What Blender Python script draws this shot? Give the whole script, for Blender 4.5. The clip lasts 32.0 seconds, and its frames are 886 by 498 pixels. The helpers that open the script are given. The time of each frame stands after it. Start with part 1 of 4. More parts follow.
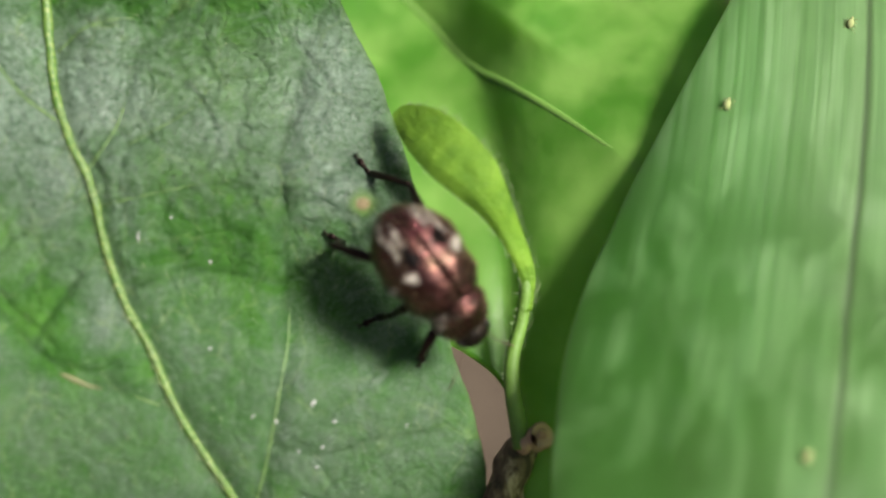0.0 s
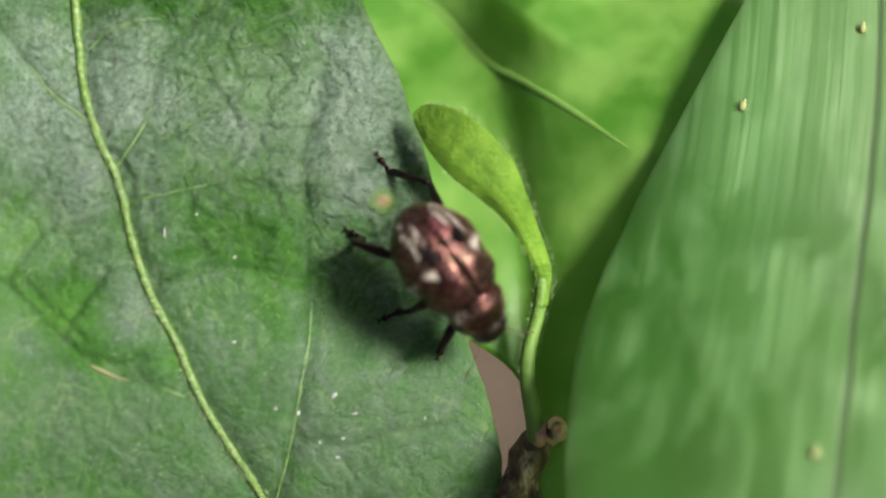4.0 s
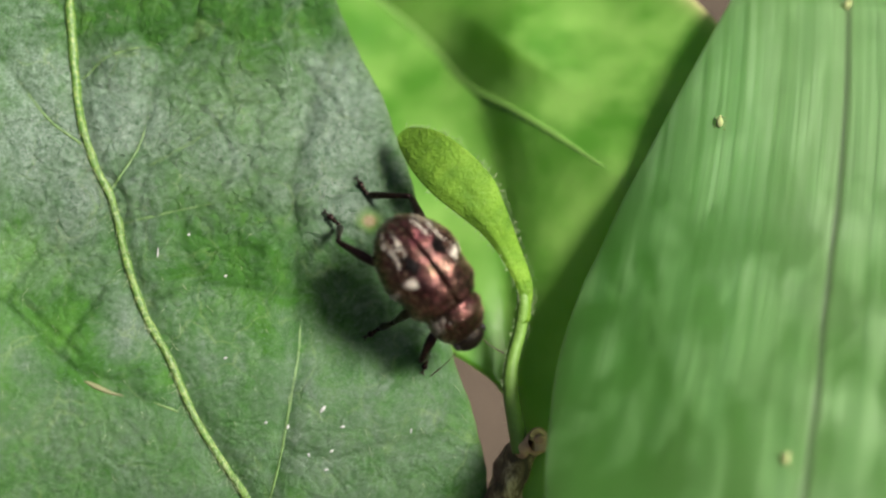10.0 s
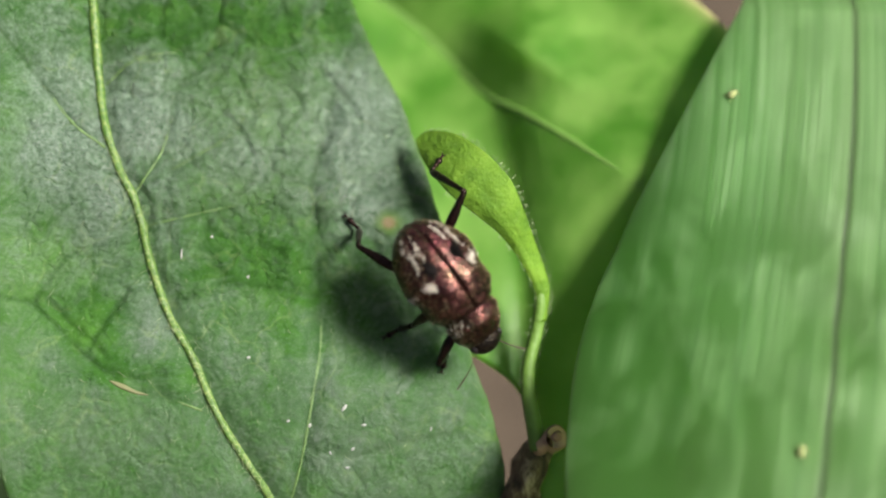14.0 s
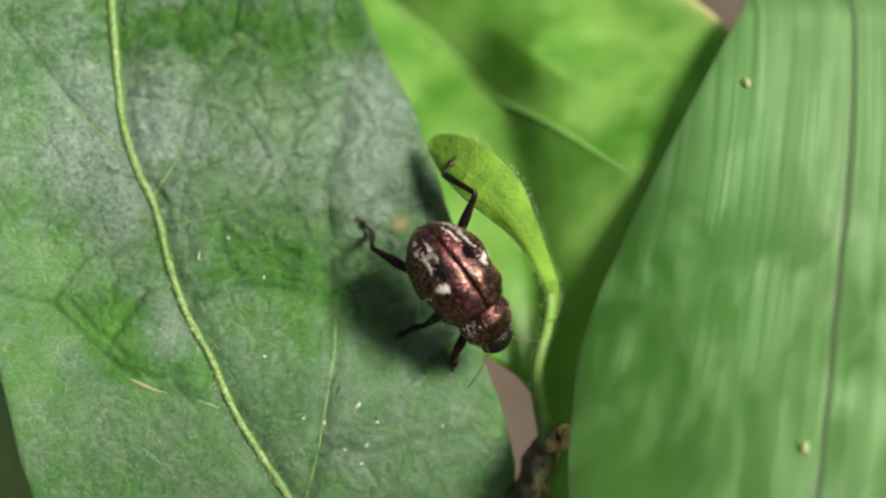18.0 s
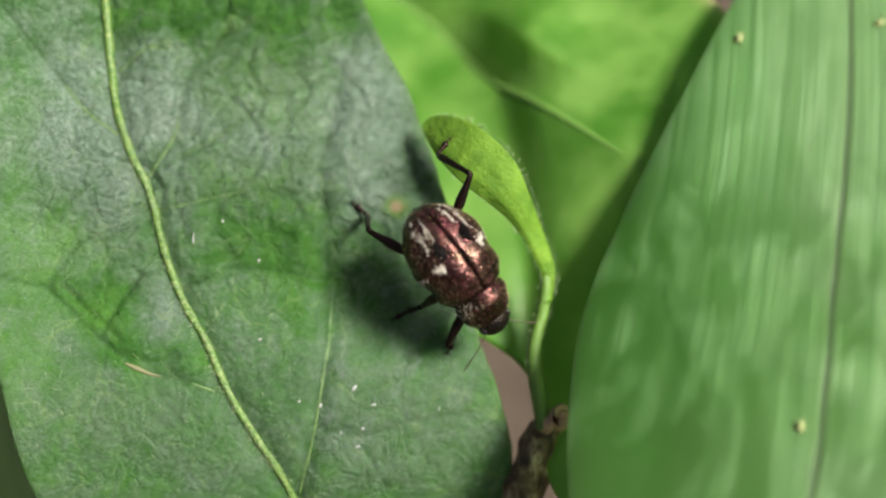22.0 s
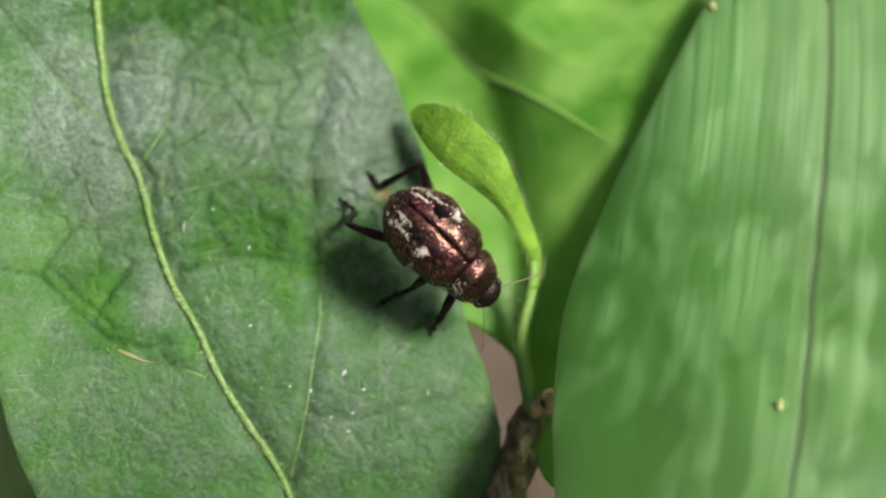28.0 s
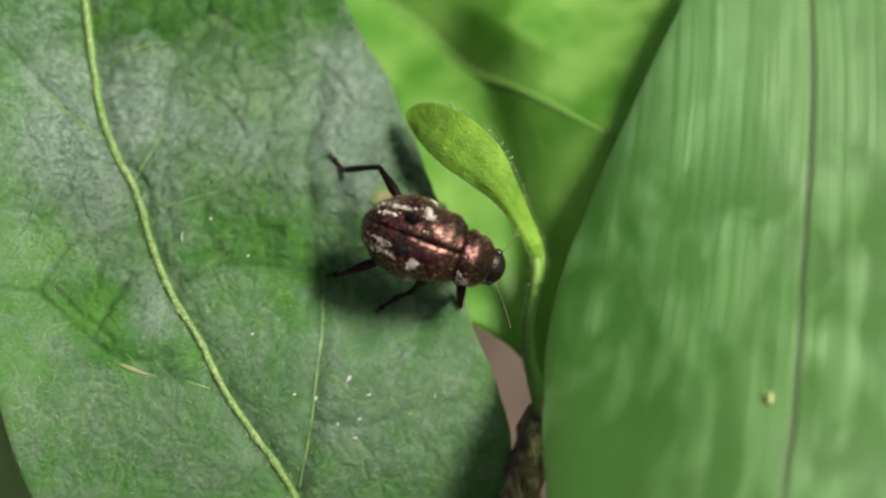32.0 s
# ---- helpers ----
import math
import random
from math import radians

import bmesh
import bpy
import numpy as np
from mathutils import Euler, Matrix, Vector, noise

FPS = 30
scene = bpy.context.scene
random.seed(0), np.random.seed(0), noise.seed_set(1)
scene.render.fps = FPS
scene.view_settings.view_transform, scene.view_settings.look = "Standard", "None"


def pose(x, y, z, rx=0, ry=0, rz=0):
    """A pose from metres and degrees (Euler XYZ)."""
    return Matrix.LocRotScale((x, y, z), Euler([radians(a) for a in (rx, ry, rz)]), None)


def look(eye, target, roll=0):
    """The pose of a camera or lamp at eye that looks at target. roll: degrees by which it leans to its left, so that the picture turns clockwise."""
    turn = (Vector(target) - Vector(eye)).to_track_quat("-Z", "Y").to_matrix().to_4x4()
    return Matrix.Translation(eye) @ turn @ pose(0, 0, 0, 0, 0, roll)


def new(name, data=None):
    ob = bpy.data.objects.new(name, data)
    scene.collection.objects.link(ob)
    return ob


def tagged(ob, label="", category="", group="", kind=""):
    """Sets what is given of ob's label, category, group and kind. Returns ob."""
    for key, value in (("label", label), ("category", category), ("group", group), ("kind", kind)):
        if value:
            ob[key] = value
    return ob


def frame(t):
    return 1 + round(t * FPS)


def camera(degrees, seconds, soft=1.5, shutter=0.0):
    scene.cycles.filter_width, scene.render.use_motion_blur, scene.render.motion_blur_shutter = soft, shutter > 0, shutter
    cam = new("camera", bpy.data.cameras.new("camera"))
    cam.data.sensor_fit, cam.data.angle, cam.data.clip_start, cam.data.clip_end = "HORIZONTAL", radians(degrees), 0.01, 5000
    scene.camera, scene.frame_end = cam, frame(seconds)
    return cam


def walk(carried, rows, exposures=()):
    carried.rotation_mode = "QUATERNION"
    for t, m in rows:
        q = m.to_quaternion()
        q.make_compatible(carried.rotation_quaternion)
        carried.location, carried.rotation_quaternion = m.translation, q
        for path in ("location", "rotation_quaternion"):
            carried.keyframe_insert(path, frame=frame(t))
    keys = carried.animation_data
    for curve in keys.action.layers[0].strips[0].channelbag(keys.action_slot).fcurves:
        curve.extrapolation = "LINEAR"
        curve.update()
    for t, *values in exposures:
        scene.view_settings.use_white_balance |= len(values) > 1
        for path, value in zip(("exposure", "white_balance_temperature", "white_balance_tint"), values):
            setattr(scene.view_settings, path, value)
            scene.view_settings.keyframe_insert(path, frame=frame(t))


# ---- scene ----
# A small beetle on a leaf, filmed by a camera held a few centimetres away.
# The plant's own space: x to the side, y up the leaf, z off the leaf's face; millimetres.
MM = 0.001
SLOPE = pose(0, 0, 0.08, 40, 0, 0)


def at(x, y, z, rx=0, ry=0, rz=0):
    """A pose in the plant's space, from millimetres and degrees."""
    return SLOPE @ pose(x * MM, y * MM, z * MM, rx, ry, rz)


# ---- camera ----
cam = camera(40, 32.0, soft=2.2)
cam.data.dof.use_dof = True
cam.data.dof.focus_distance = 0.0324
cam.data.dof.aperture_fstop = 30
PATH = [
    (0.0, 0.103, -0.178, 30.787, 0.244, -0.595, -0.126),
    (0.5, 0.276, 0.047, 30.996, 0.046, -0.104, -0.059),
    (1.0, 0.073, 0.354, 31.062, -0.371, -0.252, 0.007),
    (1.5, -0.035, 0.214, 31.202, -0.239, -0.294, 0.012),
    (2.0, -0.049, -0.021, 31.177, -0.078, -0.196, 0.063),
    (2.5, -0.009, -0.157, 31.232, -0.067, -0.025, 0.100),
    (3.0, -0.048, -0.008, 31.387, -0.419, 0.014, 0.044),
    (3.5, -0.058, 0.192, 31.466, -0.699, 0.009, 0.195),
    (5.5, 0.015, 0.023, 31.893, -0.085, 0.012, 0.097),
    (6.0, -0.000, -0.000, 32.145, 0.000, -0.000, 0.000),
    (6.5, 0.013, -0.083, 32.095, 0.182, -0.072, -0.028),
    (7.0, 0.025, -0.110, 32.081, 0.284, -0.282, -0.022),
    (7.5, 0.086, -0.005, 32.265, 0.172, -0.367, 0.017),
    (8.0, 0.162, -0.278, 32.206, 0.652, -0.276, -0.179),
    (8.5, 0.002, -0.232, 32.291, 0.626, -0.499, -0.094),
    (9.0, 0.047, -0.201, 32.461, 0.670, -0.358, -0.207),
    (9.5, 0.219, -0.072, 32.549, 0.611, -0.108, -0.143),
    (10.0, 0.414, -0.172, 32.595, 0.905, 0.077, -0.257),
    (10.5, 0.284, -0.272, 32.759, 1.209, -0.214, -0.338),
    (11.0, 0.218, -0.303, 32.791, 1.497, -0.214, -0.373),
    (11.5, 0.027, -0.288, 32.960, 1.850, -0.257, -0.469),
    (12.0, -0.186, -0.083, 33.275, 1.930, -0.306, -0.383),
    (12.5, -0.017, 0.280, 33.329, 1.501, 0.199, -0.363),
    (13.0, -0.145, 0.204, 33.602, 1.336, 0.062, -0.345),
    (13.5, -0.230, -0.271, 33.488, 1.565, -0.107, -0.485),
    (14.0, -0.379, -0.604, 33.182, 1.685, -0.411, -0.461),
    (14.5, -0.425, -0.624, 33.021, 1.697, -0.500, -0.451),
    (16.5, -0.284, -0.297, 33.707, 2.195, -0.250, -0.584),
    (17.0, -0.203, -0.373, 33.728, 2.243, 0.002, -0.591),
    (17.5, -0.335, -0.441, 33.861, 2.000, -0.027, -0.476),
    (18.0, -0.471, -0.557, 33.904, 1.618, -0.020, -0.534),
    (18.5, -0.688, -0.890, 33.657, 1.593, -0.174, -0.543),
    (19.0, -0.703, -0.908, 33.426, 1.291, -0.053, -0.449),
    (19.5, -0.576, -0.845, 33.496, 1.123, 0.243, -0.517),
    (20.0, -0.679, -0.780, 33.495, 1.067, 0.060, -0.616),
    (20.5, -0.639, -0.769, 33.565, 1.126, 0.042, -0.631),
    (21.0, -0.439, -0.849, 33.636, 1.258, 0.165, -0.716),
    (21.5, -0.473, -0.878, 33.555, 1.310, -0.091, -0.742),
    (22.0, -0.419, -0.980, 33.777, 1.491, -0.127, -0.859),
    (22.5, -0.336, -0.886, 33.667, 1.424, -0.006, -0.841),
    (23.0, -0.428, -0.821, 33.885, 1.435, -0.124, -0.858),
    (23.5, -0.403, -0.727, 33.996, 1.320, -0.100, -0.829),
    (24.0, -0.431, -0.709, 33.889, 1.172, -0.277, -0.895),
    (24.5, -0.363, -0.875, 33.966, 1.203, -0.449, -0.888),
    (25.0, -0.219, -1.014, 33.914, 1.226, -0.450, -0.921),
    (25.5, -0.305, -1.079, 33.949, 1.201, -0.689, -1.043),
    (27.5, -0.205, -1.610, 34.243, 1.887, -0.347, -1.271),
    (28.0, -0.258, -1.540, 34.183, 1.764, -0.398, -1.280),
    (28.5, -0.322, -1.526, 34.033, 1.770, -0.368, -1.339),
    (29.0, -0.303, -1.466, 34.043, 1.756, -0.180, -1.398),
    (29.5, -0.441, -1.456, 34.009, 1.873, -0.288, -1.508),
    (30.0, -0.294, -1.477, 34.023, 1.983, -0.109, -1.718),
    (30.5, -0.117, -1.353, 34.257, 1.743, -0.088, -1.886),
    (31.0, -0.015, -1.623, 34.104, 2.054, -0.164, -2.308),
    (31.5, 0.164, -2.125, 33.823, 2.747, 0.133, -2.879),
    (32.0, 0.200, -2.209, 33.713, 2.908, 0.581, -3.552),
]
walk(cam, [(r[0], at(*r[1:])) for r in PATH], exposures=((0.0, 0.8), (30.5, 0.8), (32.0, 0.7)))

# ---- light ----
SUN = SLOPE.to_3x3() @ Vector((0.60, 0.31, 0.74)).normalized()
world = bpy.data.worlds.new("sky")
scene.world = world
world.use_nodes = True
sky = world.node_tree.nodes.new("ShaderNodeTexSky")
sky.sky_type = "NISHITA"
sky.sun_disc = False
sky.air_density, sky.dust_density, sky.ozone_density = 0.7, 6.0, 0.3
sky.sun_elevation = math.asin(SUN.z)
sky.sun_rotation = math.atan2(SUN.x, SUN.y)
world.node_tree.nodes["Background"].inputs["Strength"].default_value = 0.05
world.node_tree.links.new(sky.outputs["Color"], world.node_tree.nodes["Background"].inputs["Color"])
sun = new("sun", bpy.data.lights.new("sun", "SUN"))
sun.data.energy = 6.0
sun.data.angle = radians(17)
sun.data.color = (1.0, 0.94, 0.86)
sun.matrix_world = look(SUN, (0, 0, 0))
scene.view_settings.exposure = 0.8


# ---- materials ----
class Mat:
    """A node material with a Principled surface, and short ways to wire it."""

    def __init__(self, name, rough=0.5, metal=0.0, spec=0.5):
        self.m = bpy.data.materials.new(name)
        self.m.use_nodes = True
        self.t = self.m.node_tree
        self.p = self.t.nodes["Principled BSDF"]
        self.out = self.t.nodes["Material Output"]
        self.set(Roughness=rough, Metallic=metal)
        self.p.inputs["Specular IOR Level"].default_value = spec
        self.coord = self.t.nodes.new("ShaderNodeTexCoord").outputs["Object"]
        self.unit = 1000

    def follow(self, name):
        """Takes the coordinates from a mesh attribute, which is in millimetres."""
        n = self.t.nodes.new("ShaderNodeAttribute")
        n.attribute_name = name
        self.coord, self.unit = n.outputs["Vector"], 1

    def set(self, **k):
        for a, b in k.items():
            self.p.inputs[a].default_value = b

    def link(self, a, b):
        self.t.links.new(a, b)

    def mapped(self, scale):
        """Coordinates in millimetres, times a scale for each axis."""
        n = self.t.nodes.new("ShaderNodeMapping")
        n.inputs["Scale"].default_value = [self.unit * s for s in scale]
        self.link(self.coord, n.inputs["Vector"])
        return n.outputs["Vector"]

    def noise(self, scale, detail=4.0, rough=0.55, stretch=(1, 1, 1), warp=0.0):
        n = self.t.nodes.new("ShaderNodeTexNoise")
        n.inputs["Scale"].default_value = scale
        n.inputs["Detail"].default_value = detail
        n.inputs["Roughness"].default_value = rough
        n.inputs["Distortion"].default_value = warp
        self.link(self.mapped(stretch), n.inputs["Vector"])
        return n.outputs["Fac"]

    def cells(self, scale, feature="F1", stretch=(1, 1, 1), rnd=1.0):
        n = self.t.nodes.new("ShaderNodeTexVoronoi")
        n.feature = feature
        n.inputs["Scale"].default_value = scale
        n.inputs["Randomness"].default_value = rnd
        self.link(self.mapped(stretch), n.inputs["Vector"])
        return n.outputs["Distance"]

    def warped(self, scale, amount):
        """Bends the coordinates by a noise, so that cells lose their straight sides."""
        n = self.t.nodes.new("ShaderNodeTexNoise")
        n.inputs["Scale"].default_value = scale
        n.inputs["Detail"].default_value = 4
        self.link(self.mapped((1, 1, 1)), n.inputs["Vector"])
        a = self.t.nodes.new("ShaderNodeVectorMath")
        a.operation = "MULTIPLY_ADD"
        a.inputs[1].default_value = [amount * 2] * 3
        self.link(n.outputs["Color"], a.inputs[0])
        self.link(self.mapped((1, 1, 1)), a.inputs[2])
        self.coord, self.unit = a.outputs["Vector"], 1

    def attr(self, name):
        n = self.t.nodes.new("ShaderNodeAttribute")
        n.attribute_name = name
        return n.outputs["Fac"]

    def ramp(self, fac, *stops):
        n = self.t.nodes.new("ShaderNodeValToRGB")
        e = n.color_ramp.elements
        while len(e) < len(stops):
            e.new(0.5)
        for el, (at_, c) in zip(e, stops):
            el.position = at_
            el.color = (*c, 1) if len(c) == 3 else c
        self.link(fac, n.inputs["Fac"])
        return n.outputs["Color"]

    def grey(self, fac, a, b, lo=0.0, hi=1.0):
        n = self.t.nodes.new("ShaderNodeMapRange")
        n.inputs["From Min"].default_value, n.inputs["From Max"].default_value = a, b
        n.inputs["To Min"].default_value, n.inputs["To Max"].default_value = lo, hi
        self.link(fac, n.inputs["Value"])
        return n.outputs["Result"]

    def mix(self, fac, a, b, kind="MIX"):
        n = self.t.nodes.new("ShaderNodeMix")
        n.data_type, n.blend_type = "RGBA", kind
        for s, v in ((n.inputs["Factor"], fac), (n.inputs[6], a), (n.inputs[7], b)):
            if isinstance(v, (int, float)):
                s.default_value = v
            elif isinstance(v, tuple):
                s.default_value = (*v, 1)
            else:
                self.link(v, s)
        return n.outputs[2]

    def math(self, op, a, b):
        n = self.t.nodes.new("ShaderNodeMath")
        n.operation = op
        for s, v in zip(n.inputs, (a, b)):
            if isinstance(v, (int, float)):
                s.default_value = v
            else:
                self.link(v, s)
        return n.outputs[0]

    def color(self, c):
        if isinstance(c, tuple):
            self.p.inputs["Base Color"].default_value = (*c, 1)
        else:
            self.link(c, self.p.inputs["Base Color"])

    def rough(self, v):
        self.link(v, self.p.inputs["Roughness"])

    def bump(self, height, mm, strength=1.0):
        n = self.t.nodes.new("ShaderNodeBump")
        n.inputs["Distance"].default_value = mm * MM
        n.inputs["Strength"].default_value = strength
        self.link(height, n.inputs["Height"])
        prev = self.p.inputs["Normal"]
        if prev.is_linked:
            self.link(prev.links[0].from_socket, n.inputs["Normal"])
        self.link(n.outputs["Normal"], self.p.inputs["Normal"])

    def through_light(self, color, share):
        """Lets a share of the light pass through, as a thin leaf does."""
        tr = self.t.nodes.new("ShaderNodeBsdfTranslucent")
        mx = self.t.nodes.new("ShaderNodeMixShader")
        if isinstance(color, tuple):
            tr.inputs["Color"].default_value = (*color, 1)
        else:
            self.link(color, tr.inputs["Color"])
        mx.inputs["Fac"].default_value = share
        self.link(self.p.outputs[0], mx.inputs[1])
        self.link(tr.outputs[0], mx.inputs[2])
        self.link(mx.outputs[0], self.out.inputs["Surface"])


def make_leaf_green():
    m = Mat("leaf_green", 0.45)
    flat_coord = m.coord
    m.warped(1.0, 0.55)
    net = m.cells(0.62, "DISTANCE_TO_EDGE")
    mesh = m.cells(1.9, "DISTANCE_TO_EDGE")
    tiny = m.cells(5.5, "DISTANCE_TO_EDGE")
    m.coord, m.unit = flat_coord, 1000
    mid = m.noise(0.9, 6, 0.68)
    fine = m.noise(7.0, 6, 0.85)
    grain = m.noise(16.0, 3, 0.7)
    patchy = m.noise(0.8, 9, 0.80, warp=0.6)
    # Reflected sky sheen is painted as pale patches; they also change the gloss.
    sheen_mask = m.grey(m.math("ADD", m.attr("sheen_mask"), m.grey(patchy, 0.3, 0.7, -0.7, 0.7)), -0.05, 1.25)
    base_green = m.ramp(mid, (0.30, (0.012, 0.062, 0.004)), (0.5, (0.024, 0.100, 0.008)), (0.70, (0.055, 0.160, 0.018)))
    base_green = m.mix(m.grey(fine, 0.45, 0.70, 0, 0.65), base_green, (0.058, 0.145, 0.032))
    base_green = m.mix(m.math("MULTIPLY", m.attr("pale"), 0.8), base_green, (0.085, 0.195, 0.045))
    # The painted sheen gets paler further up the leaf.
    thick = m.mix(m.attr("sheen_level"), (0.082, 0.110, 0.090), (0.275, 0.375, 0.300))
    sheen_color = m.mix(m.grey(fine, 0.38, 0.64), (0.030, 0.080, 0.036), thick)
    c = m.mix(m.math("MULTIPLY", sheen_mask, 0.85), base_green, sheen_color)
    c = m.mix(m.math("MULTIPLY", m.attr("vein"), m.grey(m.noise(0.7, 2), 0.4, 0.6, 0.4, 0.9)), c, (0.012, 0.056, 0.005))
    # Pale specks in the colour stand in for tiny glints.
    c = m.mix(m.grey(grain, 0.60, 0.72, 0, 0.45), c, (0.26, 0.33, 0.25))
    c = m.mix(m.grey(grain, 0.40, 0.28, 0, 0.55), c, (0.010, 0.050, 0.004))
    line = m.math("MULTIPLY", m.grey(net, 0.0, 0.030, 0.40, 0), m.grey(m.noise(0.8, 3), 0.46, 0.60))
    c = m.mix(line, c, (0.16, 0.26, 0.08))
    c = m.mix(m.grey(mesh, 0.0, 0.06, 0.30, 0), c, (0.014, 0.065, 0.005))
    c = m.mix(m.math("MULTIPLY", m.attr("rim"), 0.5), c, (0.10, 0.18, 0.05))
    spot = m.attr("spot")
    c = m.mix(m.grey(spot, 0.15, 0.6, 0, 0.8), c, (0.10, 0.20, 0.025))
    c = m.mix(m.grey(spot, 0.6, 0.9, 0, 0.8), c, (0.30, 0.20, 0.11))
    m.color(c)
    m.rough(m.math("ADD", m.grey(sheen_mask, 0.0, 1.0, 0.54, 0.31), m.grey(grain, 0.3, 0.7, -0.08, 0.08)))
    m.link(m.grey(sheen_mask, 0.0, 1.0, 0.20, 1.0), m.p.inputs["Specular IOR Level"])
    rough_part = m.attr("crinkle")
    m.bump(m.math("MULTIPLY", m.grey(net, 0.0, 0.22), rough_part), 0.085)
    m.bump(m.math("MULTIPLY", m.grey(mesh, 0.0, 0.25), rough_part), 0.065)
    m.bump(m.math("MULTIPLY", m.grey(tiny, 0.0, 0.30), rough_part), 0.010)
    m.bump(m.math("MULTIPLY", m.noise(2.6, 6, 0.70, warp=0.8), rough_part), 0.24)
    m.bump(fine, 0.045)
    m.bump(grain, 0.005)
    m.through_light(m.mix(0.5, c, (0.16, 0.42, 0.03)), 0.18)
    return m.m


def make_vein_green():
    m = Mat("vein_green", 0.5)
    n = m.noise(9, 5, 0.75)
    m.color(m.ramp(n, (0.38, (0.030, 0.092, 0.010)), (0.52, (0.075, 0.150, 0.022)), (0.66, (0.20, 0.24, 0.08))))
    m.bump(m.noise(7, 4), 0.05)
    return m.m


def make_young_green():
    m = Mat("young_green", 0.68, spec=0.25)
    n = m.noise(1.3, 5, 0.6)
    c = m.ramp(n, (0.32, (0.062, 0.150, 0.010)), (0.5, (0.108, 0.225, 0.016)), (0.68, (0.150, 0.280, 0.026)))
    c = m.mix(m.grey(m.noise(14, 3, 0.7), 0.56, 0.70, 0, 0.5), c, (0.20, 0.30, 0.07))
    m.color(c)
    m.bump(m.noise(9, 4, 0.7), 0.035)
    m.bump(m.noise(2.5, 5, 0.65), 0.10)
    m.through_light((0.20, 0.36, 0.012), 0.2)
    return m.m


def make_blade_green():
    m = Mat("blade_green", 0.42, spec=0.65)
    m.follow("flow")
    streak = m.noise(1.0, 4, 0.6, (2.2, 0.10, 1))
    thin = m.noise(1.0, 3, 0.6, (6.5, 0.08, 1))
    blot = m.noise(1.0, 2, 0.5, (0.80, 0.42, 1), warp=0.6)
    c = m.ramp(streak, (0.30, (0.058, 0.200, 0.044)), (0.5, (0.138, 0.315, 0.098)), (0.70, (0.235, 0.420, 0.185)))
    upper = m.grey(m.attr("lower"), 0.4, 1.0, 1.0, 0.35)
    c = m.mix(m.math("MULTIPLY", m.grey(thin, 0.45, 0.66, 0, 0.65), upper), c, (0.29, 0.46, 0.25))
    c = m.mix(m.math("MULTIPLY", m.grey(thin, 0.48, 0.32, 0, 0.8), upper), c, (0.050, 0.150, 0.036))
    # Dark mottling of the blade, deepened low down to stand in for shade.
    shade_patch = m.math("MULTIPLY", m.grey(blot, 0.38, 0.57, 0, 0.9), m.attr("lower"))
    c = m.mix(shade_patch, c, (0.036, 0.160, 0.012))
    c = m.mix(m.math("MULTIPLY", m.attr("band"), 0.25), c, (0.20, 0.36, 0.13))
    c = m.mix(m.math("MULTIPLY", m.attr("rib"), 0.9), c, (0.028, 0.065, 0.026))
    m.color(c)
    m.rough(m.grey(blot, 0.3, 0.7, 0.48, 0.62))
    m.bump(thin, 0.008)
    m.bump(streak, 0.008)
    m.through_light(m.mix(0.6, c, (0.86, 1.0, 0.72)), 0.72)
    return m.m


def make_back_green():
    m = Mat("back_green", 0.42)
    n = m.noise(0.45, 4, 0.55)
    c = m.ramp(n, (0.36, (0.070, 0.210, 0.022)), (0.66, (0.21, 0.385, 0.085)))
    c = m.mix(m.attr("rim"), c, (0.62, 0.50, 0.28))
    m.color(c)
    m.bump(m.noise(1.2, 4), 0.05)
    m.through_light((0.40, 0.70, 0.14), 0.5)
    return m.m


def make_bark():
    m = Mat("bark", 0.8)
    n = m.noise(2.6, 6, 0.7, (1, 0.4, 1), warp=0.5)
    m.color(m.ramp(n, (0.40, (0.055, 0.038, 0.018)), (0.52, (0.17, 0.125, 0.062)), (0.66, (0.50, 0.41, 0.25))))
    m.bump(n, 0.20)
    m.bump(m.noise(9, 4), 0.04)
    return m.m


def make_soil():
    m = Mat("soil", 0.95)
    n = m.noise(0.18, 8, 0.65)
    m.color(m.ramp(n, (0.3, (0.026, 0.019, 0.011)), (0.55, (0.060, 0.044, 0.029)), (0.75, (0.105, 0.080, 0.056))))
    m.bump(n, 1.5)
    return m.m


def plain(name, c, rough=0.5, metal=0.0, grain=6.0, bump=0.01, vary=0.35):
    m = Mat(name, rough, metal)
    n = m.noise(grain, 4, 0.6)
    m.color(m.mix(n, tuple(x * (1 - vary) for x in c), tuple(min(1, x * (1 + vary)) for x in c)))
    m.bump(n, bump)
    return m.m


LEAF, VEIN, YOUNG, BLADE, BACK = make_leaf_green(), make_vein_green(), make_young_green(), make_blade_green(), make_back_green()
BARK, SOIL = make_bark(), make_soil()
STEM = plain("hairy_stem", (0.09, 0.18, 0.024), 0.6, 0.0, 5, 0.03)
HAIR = plain("pale_hair", (0.26, 0.34, 0.17), 0.5)
PALE_WOOD = plain("pale_wood", (0.42, 0.27, 0.17), 0.7, 0.0, 4, 0.05)
DARK_PITH = plain("dark_pith", (0.30, 0.17, 0.12), 0.9, 0.0, 4, 0.05)
FAINT = plain("faint_vein", (0.10, 0.18, 0.05), 0.5, 0.0, 6, 0.03, 0.6)
BACK_RIB = plain("olive_rib", (0.09, 0.19, 0.03), 0.6)
SPECK = plain("white_debris", (0.34, 0.36, 0.33), 0.5, 0.0, 8, 0.02, 0.15)
SCAR = plain("dry_scar", (0.12, 0.13, 0.055), 0.7, 0.0, 5, 0.04)


